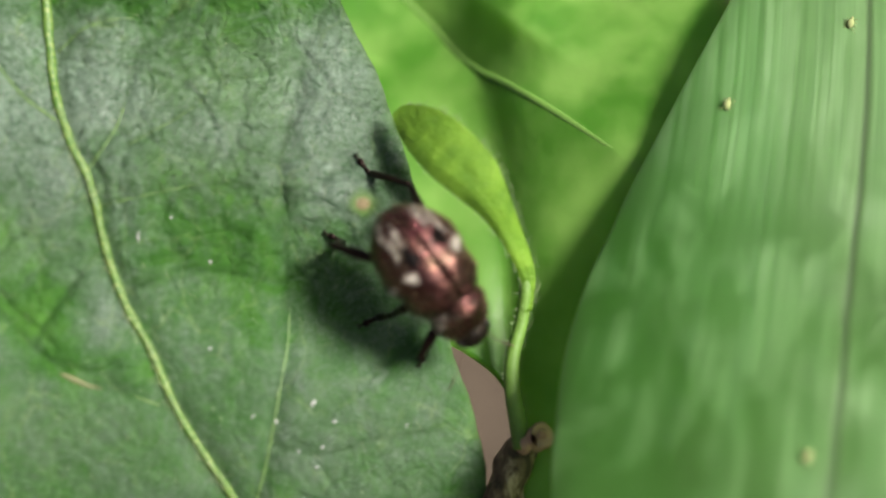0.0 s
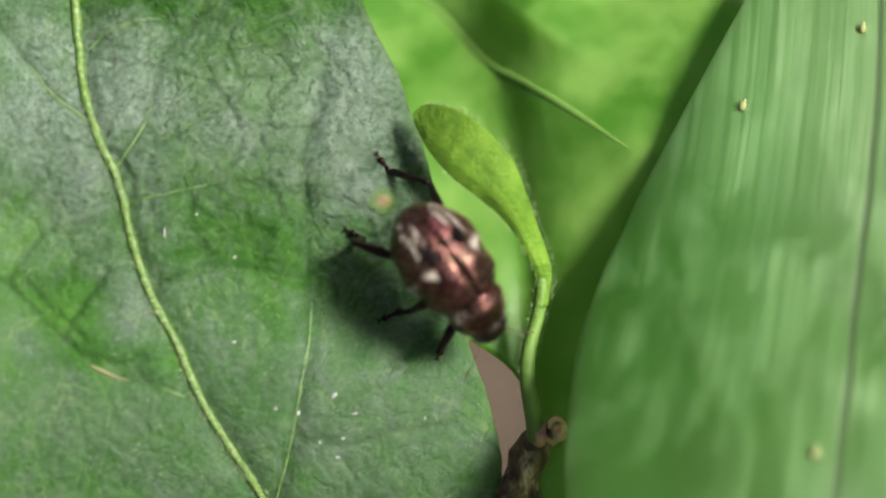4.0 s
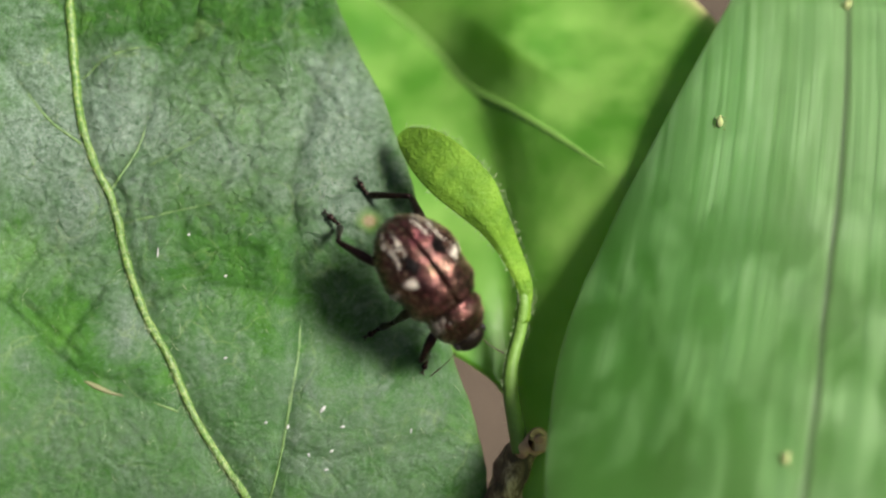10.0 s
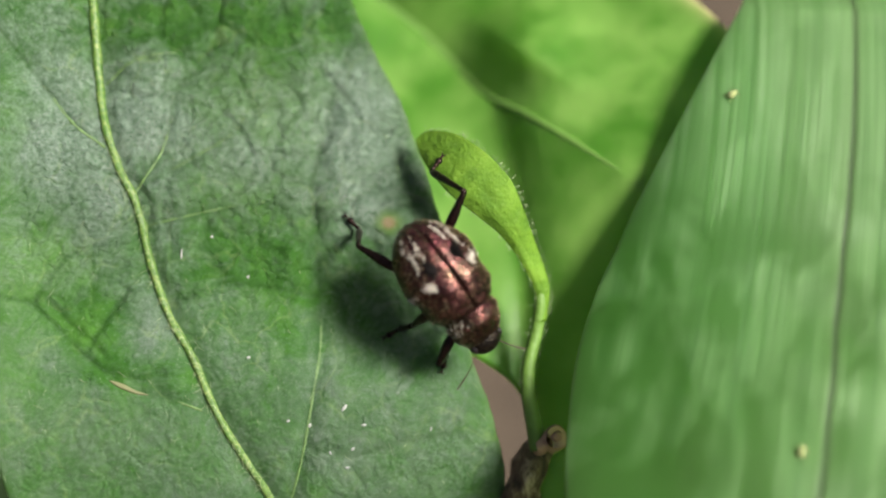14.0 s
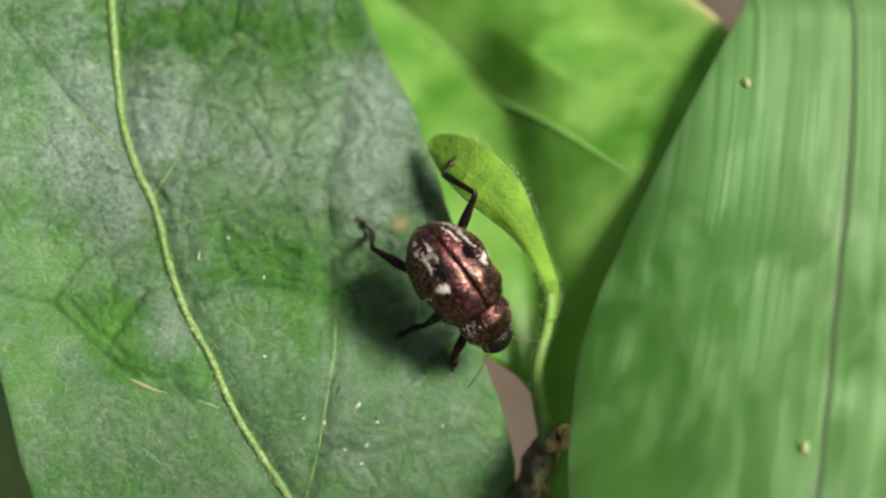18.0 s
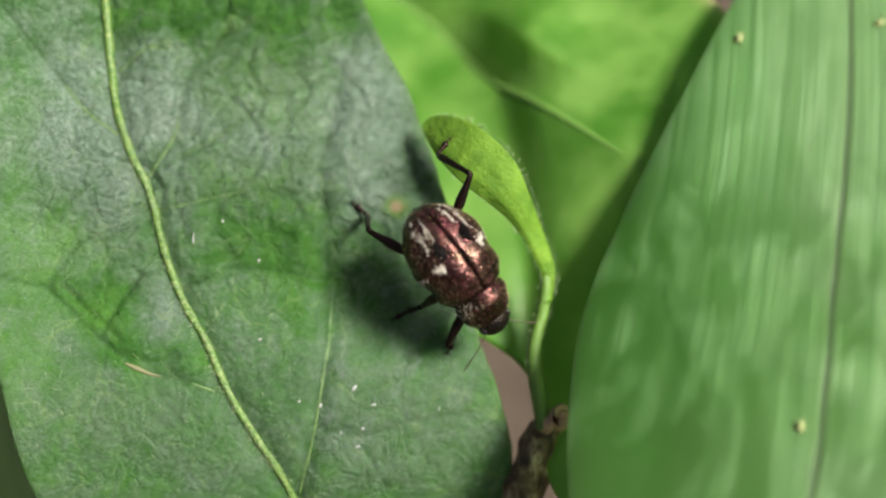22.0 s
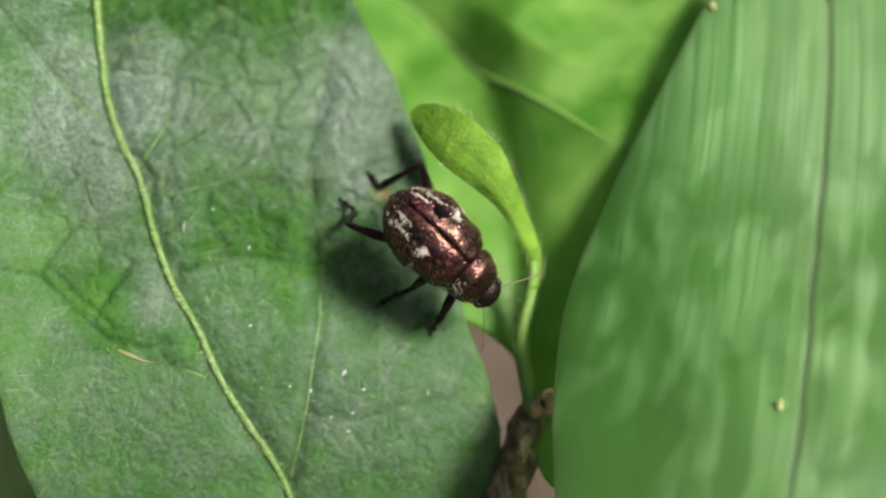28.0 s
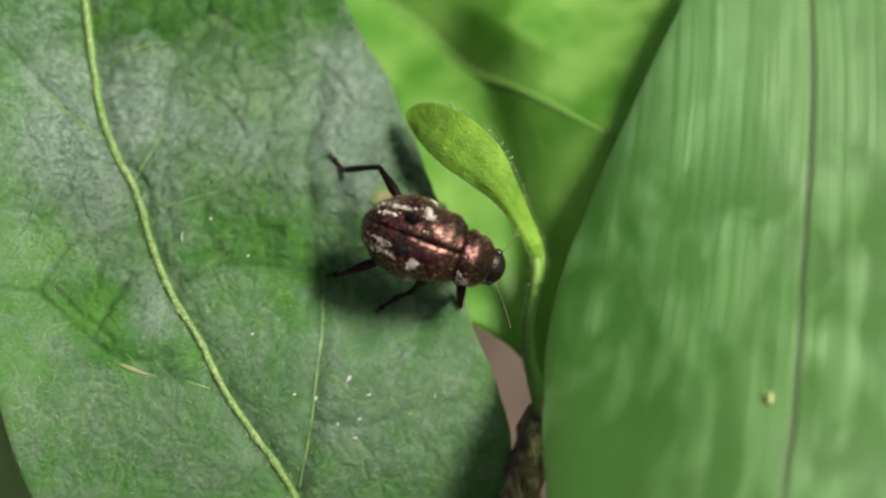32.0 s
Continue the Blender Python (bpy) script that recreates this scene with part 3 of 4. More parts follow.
# ---- the twig with its young leaf ----
def build_twig():
    twig = thing("twig", SLOPE, "broken brown twig with a green shoot and small curled leaf", "twig")
    base = [(2.54, -5.0, -0.75), (2.30, -5.7, -0.85), (2.0, -6.6, -1.0), (1.45, -8.2, -1.6), (1.2, -10, -3)]
    line = spline(base, 30).tolist() + [list(v) for v in to_ground(base[-1], (2, 0, 0), 8)]
    r = np.interp(np.arange(len(line)), [0, 3, 12, len(line) - 1], [0.36, 0.52, 0.62, 0.9]) * (1 + 0.05 * np.sin(np.arange(len(line)) * 1.9))
    part("bark", tube(bmesh.new(), line, r, 18, ridge=0.12), BARK, twig, "rough dark brown bark")
    stub = part("stub", tube(bmesh.new(), [(2.66, -5.2, -0.9), (2.80, -4.95, -0.55), (2.90, -4.80, -0.12), (2.91, -4.78, 0.0), (2.91, -4.78, -0.05)], [0.30, 0.32, 0.35, 0.30, 0.18], 18, ridge=0.06), PALE_WOOD, twig, "pale tan broken stub end")
    part("pith", ball(bmesh.new(), (2.91, -4.78, -0.03), (0.15, 0.13, 0.07), 12, 8), DARK_PITH, stub, "dark hollow pith")
    part("bud_scale", tube(bmesh.new(), [(2.47, -5.2, -0.5), (2.57, -4.95, -0.3), (2.67, -4.85, -0.2)], [0.2, 0.2, 0.08], 10), PALE_WOOD, twig)
    stem = spline([(2.46, -5.15, -0.5), (2.34, -4.5, -0.45), (2.20, -3.6, -0.5), (2.22, -2.8, -0.55), (2.45, -1.9, -0.60), (2.55, -1.1, -0.5), (2.50, -0.5, -0.5), (2.42, -0.2, -0.5)], 50)
    part("shoot", tube(bmesh.new(), stem, np.interp(np.arange(50), [0, 30, 42, 49], [0.25, 0.18, 0.17, 0.05]), 12), STEM, twig, "pale green hairy shoot")
    outer = spline([(2.72, -1.6, -0.45), (2.80, -0.75, -0.40), (2.66, -0.13, -0.3), (2.42, 0.47, -0.1), (2.05, 1.37, 0.5), (1.66, 2.2, 0.85), (0.98, 2.93, 0.9), (0.24, 3.45, 0.5), (-0.51, 3.62, -0.1), (-0.82, 3.45, -0.25)], 80)
    inner = spline([(2.50, -1.7, -0.40), (2.40, -0.85, -0.32), (1.98, 0.0, 0.1), (1.43, 0.70, 0.5), (0.83, 1.19, 0.75), (0.09, 1.79, 0.7), (-0.44, 2.42, 0.4), (-0.76, 3.02, -0.1), (-0.86, 3.36, -0.25)], 80)
    u = np.linspace(0, 1, 36)[None, :]
    v = np.linspace(0, 1, 80)[:, None]
    g = outer[:, None] * (1 - u[..., None]) + inner[:, None] * u[..., None]
    g[..., 2] += np.sin(np.pi * v) * (0.10 * np.sin(np.pi * u) - 0.012 * np.exp(-(((u - 0.55) / 0.07) ** 2)) - 0.45 * np.clip(u - 0.80, 0, 1)) + 0.02 * ripple(g[..., 0], g[..., 1], 5.0, 31)
    link_mesh("young_leaf", sheet_mesh("young_leaf", g, 0.09), YOUNG, twig, "bright green young leaf with a hairy rim")
    rng = random.Random(6)
    bm = bmesh.new()
    for k in range(420):
        if k < 200:
            i = rng.randrange(2, 78)
            p, d = Vector(outer[i]), Vector((0.8, 0.5, 0.2))
        elif k < 270:
            i = rng.randrange(2, 60)
            p, d = Vector(inner[i]), Vector((-0.5, -0.9, 0.1))
        else:
            i = rng.randrange(4, 48)
            p, d = Vector(stem[i]) + Vector((0.17 * (1 if k % 2 else -1), 0, 0.05)), Vector((1 if k % 2 else -1, 0.1, 0.2))
        d = (d + Vector((rng.gauss(0, 0.5), rng.gauss(0, 0.5), rng.gauss(0, 0.5)))).normalized() * rng.uniform(0.05, 0.2)
        tube(bm, [p, p + d * 0.6, p + d + Vector((0, 0.02, 0))], [0.005, 0.004, 0.0015], 3)
    tagged(part("hairs", bm, HAIR, twig, "fine pale hairs"), kind="stuff")
    return twig


build_twig()


# ---- the grass blade beside it ----
BLADE_EDGE = [(13.6, 15.2), (11.1, 11.2), (8.42, 6.99), (7.04, 4.72), (5.71, 2.37), (5.12, 1.3), (4.6, 0.24), (4.09, -0.73), (3.45, -2.36), (3.1, -3.93), (2.87, -5.97), (2.97, -9.5), (3.87, -16.0), (5.67, -27)]
BLADE_SIDE = spline(BLADE_EDGE, 260)


def blade_z(x, y):
    """The height of the blade's face."""
    z = 1.5 - 0.42 * y + 0.22 * np.log1p(np.exp((-0.5 - y) * 1.2)) / 1.2 - 0.42 * np.log1p(np.exp(-(x - 7.4) * 1.3)) / 1.3 - 0.18 * np.log1p(np.exp((x - 8.0) * 1.1)) / 1.1 - 0.8 * np.clip(y - 7.3, 0, None) ** 1.5
    edge = np.clip(x - np.interp(y, BLADE_SIDE[::-1, 1], BLADE_SIDE[::-1, 0]), 0, None)
    wave = np.clip((3.5 - y) / 3, 0, 1) * np.clip(edge, 0, 3) / 3
    return z + wave * (0.035 * np.sin(y * 2.6 + 0.9 * x + 0.6) + 0.06 * ripple(x * 1.3, y, 1.5, 44)) - 0.3 * np.exp(-edge / 0.5) + 0.03 * ripple(x, y * 0.3, 1.6, 45)


def sway(t):
    """How far the blade has swung, in millimetres."""
    return float(np.interp(t, [0, 9, 13, 19, 23, 28, 31, 31.5, 32], [0, -0.06, -0.03, -0.22, -0.15, -0.2, -0.22, -0.5, -0.7])), float(np.interp(t, [0, 31, 32], [0, 0, -0.12]))


def build_grass():
    grass = thing("grass_blade", SLOPE, "broad green grass blade with fine lengthwise veins", "grass blade")
    left = BLADE_SIDE
    y = left[:, 1]
    mid = 10.478 + 0.2872 * y + -0.00862 * np.clip(y, -8, 9) ** 2
    right = mid + (mid - left[:, 0]) * np.interp(y, [-20, 22], [1.0, 1.0])
    u = np.linspace(0, 1, 200)[None, :]
    x = left[:, :1] * (1 - u) + right[:, None] * u
    yy = np.repeat(y[:, None], 200, 1)
    across = x - mid[:, None]
    z = blade_z(x, yy) - 0.06 * np.clip(-6 - yy, 0, None) ** 2
    z += 0.002 * np.sin(across * 19) - 0.03 * np.exp(-((across / 0.08) ** 2)) + 0.012 * np.exp(-(((np.abs(across) - 0.2) / 0.14) ** 2))
    rib, band = np.exp(-((across / 0.10) ** 2)), np.exp(-(((across + 0.1) / 0.30) ** 2))
    flow = np.stack([across, yy, 0 * yy], -1)
    link_mesh("blade", sheet_mesh("blade", np.stack([x, yy, z], -1), 0.14, flow=flow, rib=rib, band=band, lower=np.clip((4.5 - yy) / 4, 0.4, 1) * np.ones_like(x)), BLADE, grass)
    end = Vector((float(mid[-1]), -20, float(z[-1, 100])))
    part("sheath", tube(bmesh.new(), [end + Vector((0, 2, -0.3)), end] + to_ground(end), 1.8, 12, 0.5), BLADE, grass)
    return grass


GRASS = build_grass()


# ---- leaves behind ----
def build_back_leaf():
    leaf = thing("background_leaf", SLOPE, "bright light-shot green leaf with a dark midrib behind the beetle", "leaf")
    mid = spline([(-8.48, 14.13, -8.5), (-1.16, 8.19, -7.1), (1.24, 5.53, -5.4), (2.74, 4.35, -3.3), (5.45, 2.18, -1.0), (8.41, -0.47, 0.6)], 100)
    up = spline([(-8.37, 14.52, -8.0), (0.0, 13.14, -6), (5.53, 9.81, -5.0), (8.41, 7.13, -3.2), (9.11, 3.72, -1.1), (8.6, -0.28, 0.5)], 100)
    low = spline([(-8.82, 12.07, -7.9), (-7.57, 5.05, -5), (-3.36, -0.5, -2.4), (1.03, -2.75, -1.5), (2.34, -4.17, -1.4), (2.87, -7.19, -0.1), (6.42, -7.28, 1.2), (8.29, -0.83, 0.7)], 100)
    u = np.linspace(-1, 1, 120)[None, :, None]
    g = np.where(u < 0, mid[:, None] + (low - mid)[:, None] * -u, mid[:, None] + (up - mid)[:, None] * u)
    x, y = g[..., 0], g[..., 1]
    g[..., 2] += np.where(u[..., 0] > 0, 0.5, 0.15) * ripple(x, y, 1.0, 21) * np.minimum(1, np.abs(u[..., 0]) * 4) * np.clip((6.5 - x) / 4, 0.08, 1) - 0.05 * np.exp(-((u[..., 0] / 0.05) ** 2))
    link_mesh("blade", sheet_mesh("blade", g, 0.2, rim=np.repeat(np.exp((u[..., 0] - 1) / 0.03), 100, 0)), BACK, leaf)
    part("midrib", tube(bmesh.new(), mid[::3] + np.array((0, 0, -0.20)), np.linspace(0.26, 0.10, 34), 8), BACK_RIB, leaf, "dark olive midrib")
    part("stalk", tube(bmesh.new(), [Vector(mid[0])] + to_ground(mid[0]), 0.6, 8), BACK, leaf)


build_back_leaf()


def build_low_leaf():
    """A dull leaf deep under the plant."""
    leaf = thing("low_leaf", SLOPE, "dull grey-green leaf low among the plants", "leaf")
    a = spline([(-24, -6, -1.5), (-18, -2, -0.8), (-12, -4, -1.0), (-8, -10, -3.2)], 50)
    b = spline([(-24, -8, -2), (-20, -13, -3), (-14, -15, -4), (-8, -11, -4)], 50)
    u = np.linspace(0, 1, 40)[None, :, None]
    g = a[:, None] * (1 - u) + b[:, None] * u
    g[..., 2] += 0.2 * ripple(g[..., 0], g[..., 1], 0.6, 61)
    link_mesh("blade", sheet_mesh("blade", g, 0.2, flow=g, lower=np.ones(g.shape[:2])), BLADE, leaf)
    part("stalk", tube(bmesh.new(), [Vector(g[0, 20])] + to_ground(g[0, 20]), 0.5, 8), VEIN, leaf)


build_low_leaf()


# ---- the beetle (its own space: x to the head, y to its left, z up its back) ----
def make_bronze(name, low, high, rough, gold=None):
    m = Mat(name, rough, 0.85)
    pits = m.cells(9, "F1")
    n = m.noise(3.0, 6, 0.8)
    tint = m.noise(0.9, 3, 0.6)
    dust = m.grey(m.noise(14, 3, 0.7), 0.54, 0.64, 0, 0.6)
    c = m.mix(m.grey(tint, 0.38, 0.56), high, gold) if gold else high
    c = m.mix(m.grey(n, 0.42, 0.64), low, c)
    m.color(m.mix(dust, c, tuple(x * k for x, k in zip(high, (1.9, 2.2, 1.6)))))
    m.rough(m.grey(n, 0.3, 0.7, rough + 0.14, rough))
    m.bump(m.grey(pits, 0.0, 0.5), 0.016, 0.8)
    m.bump(m.noise(18, 3), 0.010)
    return m.m


BRONZE = make_bronze("bronze_shell", (0.010, 0.007, 0.005), (0.155, 0.046, 0.056), 0.20, (0.075, 0.050, 0.028))
HEAD = make_bronze("dark_head", (0.006, 0.005, 0.004), (0.024, 0.017, 0.013), 0.40)
LEG = make_bronze("leg_brown", (0.008, 0.006, 0.005), (0.030, 0.014, 0.012), 0.30)
UNDER = plain("belly_black", (0.018, 0.013, 0.011), 0.5)
BLACK = plain("black_tuft", (0.006, 0.005, 0.005), 0.7)
EYE = plain("eye_black", (0.010, 0.008, 0.008), 0.4)
BLACK.node_tree.nodes["Principled BSDF"].inputs["Specular IOR Level"].default_value = 0.08
SCALE = plain("pale_scale", (0.70, 0.66, 0.56), 0.45, 0.0, 20, 0.004, 0.25)
DULL = plain("bronze_scale", (0.22, 0.165, 0.09), 0.35, 0.6, 20, 0.004, 0.3)
FEELER = plain("feeler_brown", (0.085, 0.055, 0.042), 0.4)


def eased(a, b, s):
    """0 below a, 1 above b, smooth between."""
    t = min(1.0, max(0.0, (s - a) / (b - a)))
    return t * t * (3 - 2 * t)


def shell_place(s, w, side):
    """A place on a wing case: s from its tip (0) to its base (1), w from the seam (0) down the flank (1)."""
    x = -1.98 + 2.68 * s
    wide = 1.09 * (1 - (1 - min(1, s * 1.6)) ** 2.2) ** 0.5 * (1 - 0.10 * eased(0.55, 0.85, s) - 0.22 * eased(0.86, 1.04, s))
    tall = 1.03 * (1 - (1 - min(1, s * 1.75)) ** 2.2) ** 0.5 * (1 - 0.12 * eased(0.5, 0.9, s) - 0.14 * eased(0.85, 1.02, s))
    a = w * radians(114)
    lump = 0.045 * math.sin(9 * s + 1.0) * math.sin(6 * w + 0.6) + 0.022 * math.sin(19 * s + 4 * w) * math.sin(9 * w) + 0.05 * math.exp(-((s - 0.84) ** 2) / 0.010 - ((w - 0.60) ** 2) / 0.03)
    lump *= 1 - eased(0.9, 1.0, s)
    seam = 0.045 * math.exp(-((w / 0.022) ** 2))
    y = 0.003 + (wide + lump) * math.sin(a) ** 0.92
    z = (tall + lump) * (math.cos(a) if a < math.pi / 2 else 0.55 * math.cos(a)) - seam
    return Vector((x, side * y, z - 0.05))


def shell_normal(s, w, side):
    a, b, c = shell_place(s, w, side), shell_place(min(1, s + 0.02), w, side), shell_place(s, min(1, w + 0.02), side)
    n = (b - a).cross(c - a).normalized()
    return n if n.dot(a - Vector((-0.5, 0, -0.2))) > 0 else -n


def flake(bm, p, n, along, length, width):
    """One small pointed scale lying on the shell."""
    along = (along - n * along.dot(n)).normalized()
    across = n.cross(along)
    lift = n * 0.006
    a, b = bm.verts.new(p + lift - along * length * 0.4), bm.verts.new(p + lift * 2.6 + along * length * 0.6)
    c, d = bm.verts.new(p + lift * 3 + across * width), bm.verts.new(p + lift * 3 - across * width)
    e = bm.verts.new(p - n * 0.004)
    for f in ((a, c, b), (a, b, d), (a, e, c), (c, e, b), (b, e, d), (d, e, a)):
        bm.faces.new(f)


def scatter(spots, side, place, normal, seed, size=1.0):
    """Scales over patches given as (s, w, ds, dw, count)."""
    rng = random.Random(seed)
    bm = bmesh.new()
    for s0, w0, ds, dw, count in spots:
        for _ in range(count):
            s, w = min(0.98, max(0.02, rng.gauss(s0, ds))), min(0.97, max(0.03, rng.gauss(w0, dw)))
            k = size * rng.uniform(0.7, 1.3)
            flake(bm, place(s, w, side), normal(s, w, side), Vector((-1, rng.uniform(-0.5, 0.5), rng.uniform(-0.4, 0.4))), 0.085 * k, 0.017 * k)
    return bm


def pronotum_place(s, w, side):
    x = 0.66 + 0.94 * s
    wide = 0.64 + 0.13 * math.sin(s**0.8 * math.pi) - 0.14 * s**2
    tall = 0.66 + 0.15 * math.sin(s**0.8 * math.pi) - 0.22 * s**2
    a = w * radians(125)
    lump = 0.02 * math.sin(13 * s + 7 * w)
    return Vector((x, side * (wide + lump) * math.sin(a), (tall + lump) * (math.cos(a) if a < math.pi / 2 else 0.7 * math.cos(a)) - 0.12 - 0.22 * s**2))


def pronotum_normal(s, w, side):
    a, b, c = pronotum_place(s, w, side), pronotum_place(min(1, s + 0.03), w, side), pronotum_place(s, min(1, w + 0.03), side)
    n = (b - a).cross(c - a).normalized()
    return n if n.dot(a - Vector((0.9, 0, -0.3))) > 0 else -n


def build_beetle(m):
    beetle = thing("beetle", m, "small stout bronze-brown beetle with coppery sheen and pale scales", "beetle")
    for side in (1, -1):
        g = np.array([[shell_place(s, w, side) for w in np.linspace(0, 1, 36)] for s in np.linspace(0.0, 1, 48) ** 1.4])
        case = link_mesh("wing_case", sheet_mesh("wing_case", g, 0.03), BRONZE, beetle)
        part("scale_patch", scatter([(0.22, 0.20, 0.05, 0.020, 40), (0.31, 0.33, 0.06, 0.022, 45), (0.16, 0.42, 0.05, 0.03, 26), (0.61, 0.30, 0.026, 0.026, 60), (0.58, 0.37, 0.022, 0.028, 42), (0.61, 0.78, 0.015, 0.07, 90)],
                                    side, shell_place, shell_normal, 3 + side, 0.75), SCALE, case, "patches of whitish scales")
        part("scale_dusting", scatter([(0.35, 0.5, 0.2, 0.22, 340), (0.80, 0.55, 0.10, 0.2, 160)], side, shell_place, shell_normal, 9 + side, 0.6), DULL, case)
        bm = bmesh.new()
        rng = random.Random(5 + side)
        for _ in range(170):
            s, w = rng.gauss(0.46, 0.032), rng.gauss(0.20, 0.030)
            flake(bm, shell_place(s, w, side), shell_normal(s, w, side), Vector((-1, rng.uniform(-0.6, 0.6), 0.5)), 0.12, 0.04)
        part("black_tuft", bm, BLACK, case, "small tuft of black scales")
    part("belly", ball(bmesh.new(), (-0.35, 0, -0.22), (1.25, 0.92, 0.34), 20, 12), UNDER, beetle)
    g = np.array([[pronotum_place(s, abs(w), 1 if w >= 0 else -1) for w in np.linspace(-1, 1, 49)] for s in np.linspace(0, 1, 26)])
    shield = link_mesh("pronotum", sheet_mesh("pronotum", g, 0.05), BRONZE, beetle)
    for side in (1, -1):
        part("scale_dusting", scatter([(0.5, 0.6, 0.28, 0.25, 220)], side, pronotum_place, pronotum_normal, 30 + side, 0.6), DULL, shield)
    part("scale_patch", scatter([(0.25, 0.55, 0.12, 0.12, 60)], -1, pronotum_place, pronotum_normal, 41, 0.7), SCALE, shield)
    bm = ball(bmesh.new(), (1.60, 0, -0.38), (0.42, 0.49, 0.45), 24, 16)
    ball(bm, (1.83, 0, -0.64), (0.17, 0.27, 0.18), 16, 10)
    head = part("head", bm, HEAD, beetle, "dark rounded bent-down head")
    for side in (1, -1):
        part("eye", ball(bmesh.new(), (1.68, side * 0.40, -0.32), (0.15, 0.11, 0.17), 14, 10), EYE, head)
    bm = bmesh.new()
    for side in (1, -1):
        tube(bm, [(1.89, side * 0.16, -0.72), (2.01, side * 0.10, -0.78), (2.05, side * 0.02, -0.82)], [0.06, 0.045, 0.02], 6)
    part("jaws", bm, UNDER, head)
    return beetle


def limb_mesh(kind, stretch=1.0):
    """One piece of a leg along x; the hind legs are longer."""
    bm = bmesh.new()
    if kind == "femur":
        xs = np.linspace(0, 1.13, 12)
        r = [0.06, 0.08, 0.11, 0.13, 0.14, 0.14, 0.13, 0.115, 0.10, 0.09, 0.08, 0.06]
        tube(bm, [(x, 0, 0.02 * math.sin(x * 3.6)) for x in xs], r, 10)
    elif kind == "tibia":
        xs = np.linspace(0, 1.22, 10)
        r = [0.075, 0.072, 0.074, 0.078, 0.083, 0.09, 0.097, 0.103, 0.105, 0.07]
        tube(bm, [(x, 0, 0.05 * math.sin(x * 3.4)) for x in xs], r, 8)
        rng = random.Random(2)
        for _ in range(26):
            x, a = rng.uniform(0.3, 0.9), rng.uniform(0, 6.28)
            o = Vector((0, math.cos(a), math.sin(a)))
            tube(bm, [Vector((x, 0, 0.05 * math.sin(x * 3.4))) + o * 0.05, Vector((x + 0.06, 0, 0.03)) + o * 0.12], [0.006, 0.003], 3)
    else:
        for x, size in ((0.07, (0.10, 0.06, 0.055)), (0.21, (0.09, 0.065, 0.05)), (0.34, (0.095, 0.095, 0.045))):
            ball(bm, (x, 0, 0), size, 10, 6)
        tube(bm, [(0.36, 0, 0.01), (0.46, 0, 0.03), (0.53, 0, 0.02)], [0.022, 0.026, 0.03], 6)
        for side in (1, -1):
            tube(bm, [(0.51, side * 0.015, 0.02), (0.56, side * 0.06, 0.03), (0.60, side * 0.07, -0.02)], [0.02, 0.015, 0.006], 5)
    bmesh.ops.scale(bm, vec=(MM * stretch, MM, MM), verts=bm.verts)
    bmesh.ops.recalc_face_normals(bm, faces=bm.faces)
    me = bpy.data.meshes.new(kind)
    bm.to_mesh(me)
    bm.free()
    me.materials.append(LEG)
    for p in me.polygons:
        p.use_smooth = True
    return me


def feeler_mesh(bend):
    bm = bmesh.new()
    line = spline([(0, 0, 0), (0.45, 0.05 * bend, 0.10), (0.95, 0.14 * bend, 0.06), (1.5, 0.26 * bend, -0.05)], 34)
    r = [0.010 + 0.005 * (k % 3 == 1) + 0.006 * (k > 22) for k in range(34)]
    tube(bm, line, r, 6)
    bmesh.ops.scale(bm, vec=(MM, MM, MM), verts=bm.verts)
    me = bpy.data.meshes.new("feeler")
    bm.to_mesh(me)
    bm.free()
    me.materials.append(FEELER)
    for p in me.polygons:
        p.use_smooth = True
    return me


# Body: seconds, x, y, z of its middle, heading, pitch, roll, in the plant's space.
BODY = [
    (0, 0.20, -0.71, 1.85, -53, -6, -16), (6, 0.20, -0.71, 1.85, -53, -6, -16), (6.5, 0.18, -0.68, 1.85, -53, -6, -16), (7, 0.12, -0.66, 1.85, -53, -6, -16),
    (8, 0.08, -0.68, 1.85, -54, -6, -16), (8.5, 0.18, -0.66, 1.85, -53, -6, -16), (9, 0.14, -0.62, 1.85, -54, -6, -16), (10, 0.14, -0.54, 1.85, -54, -6, -16),
    (11, 0.11, -0.60, 1.85, -54, -6, -16), (11.5, 0.06, -0.67, 1.85, -54, -6, -16), (12, 0.06, -0.67, 1.85, -54, -6, -16), (14.5, 0.06, -0.67, 1.85, -54, -6, -16),
    (25.5, 0.14, -0.70, 1.85, -54, -6, -16), (26.5, 0.04, -0.67, 1.85, -50, -5, -13), (27.5, 0.03, -0.52, 1.85, -45, -4, -12), (29.3, 0.03, -0.52, 1.85, -45, -4, -12),
    (29.7, -0.05, -0.40, 1.85, -32, -4, -5), (30, 0.00, -0.44, 1.85, -26, -4, 0), (30.5, -0.15, -0.44, 1.85, -25, -4, 0), (31, -0.26, -0.46, 1.85, -23, -4, 0),
    (32, -0.26, -0.46, 1.85, -23, -4, 0),
]
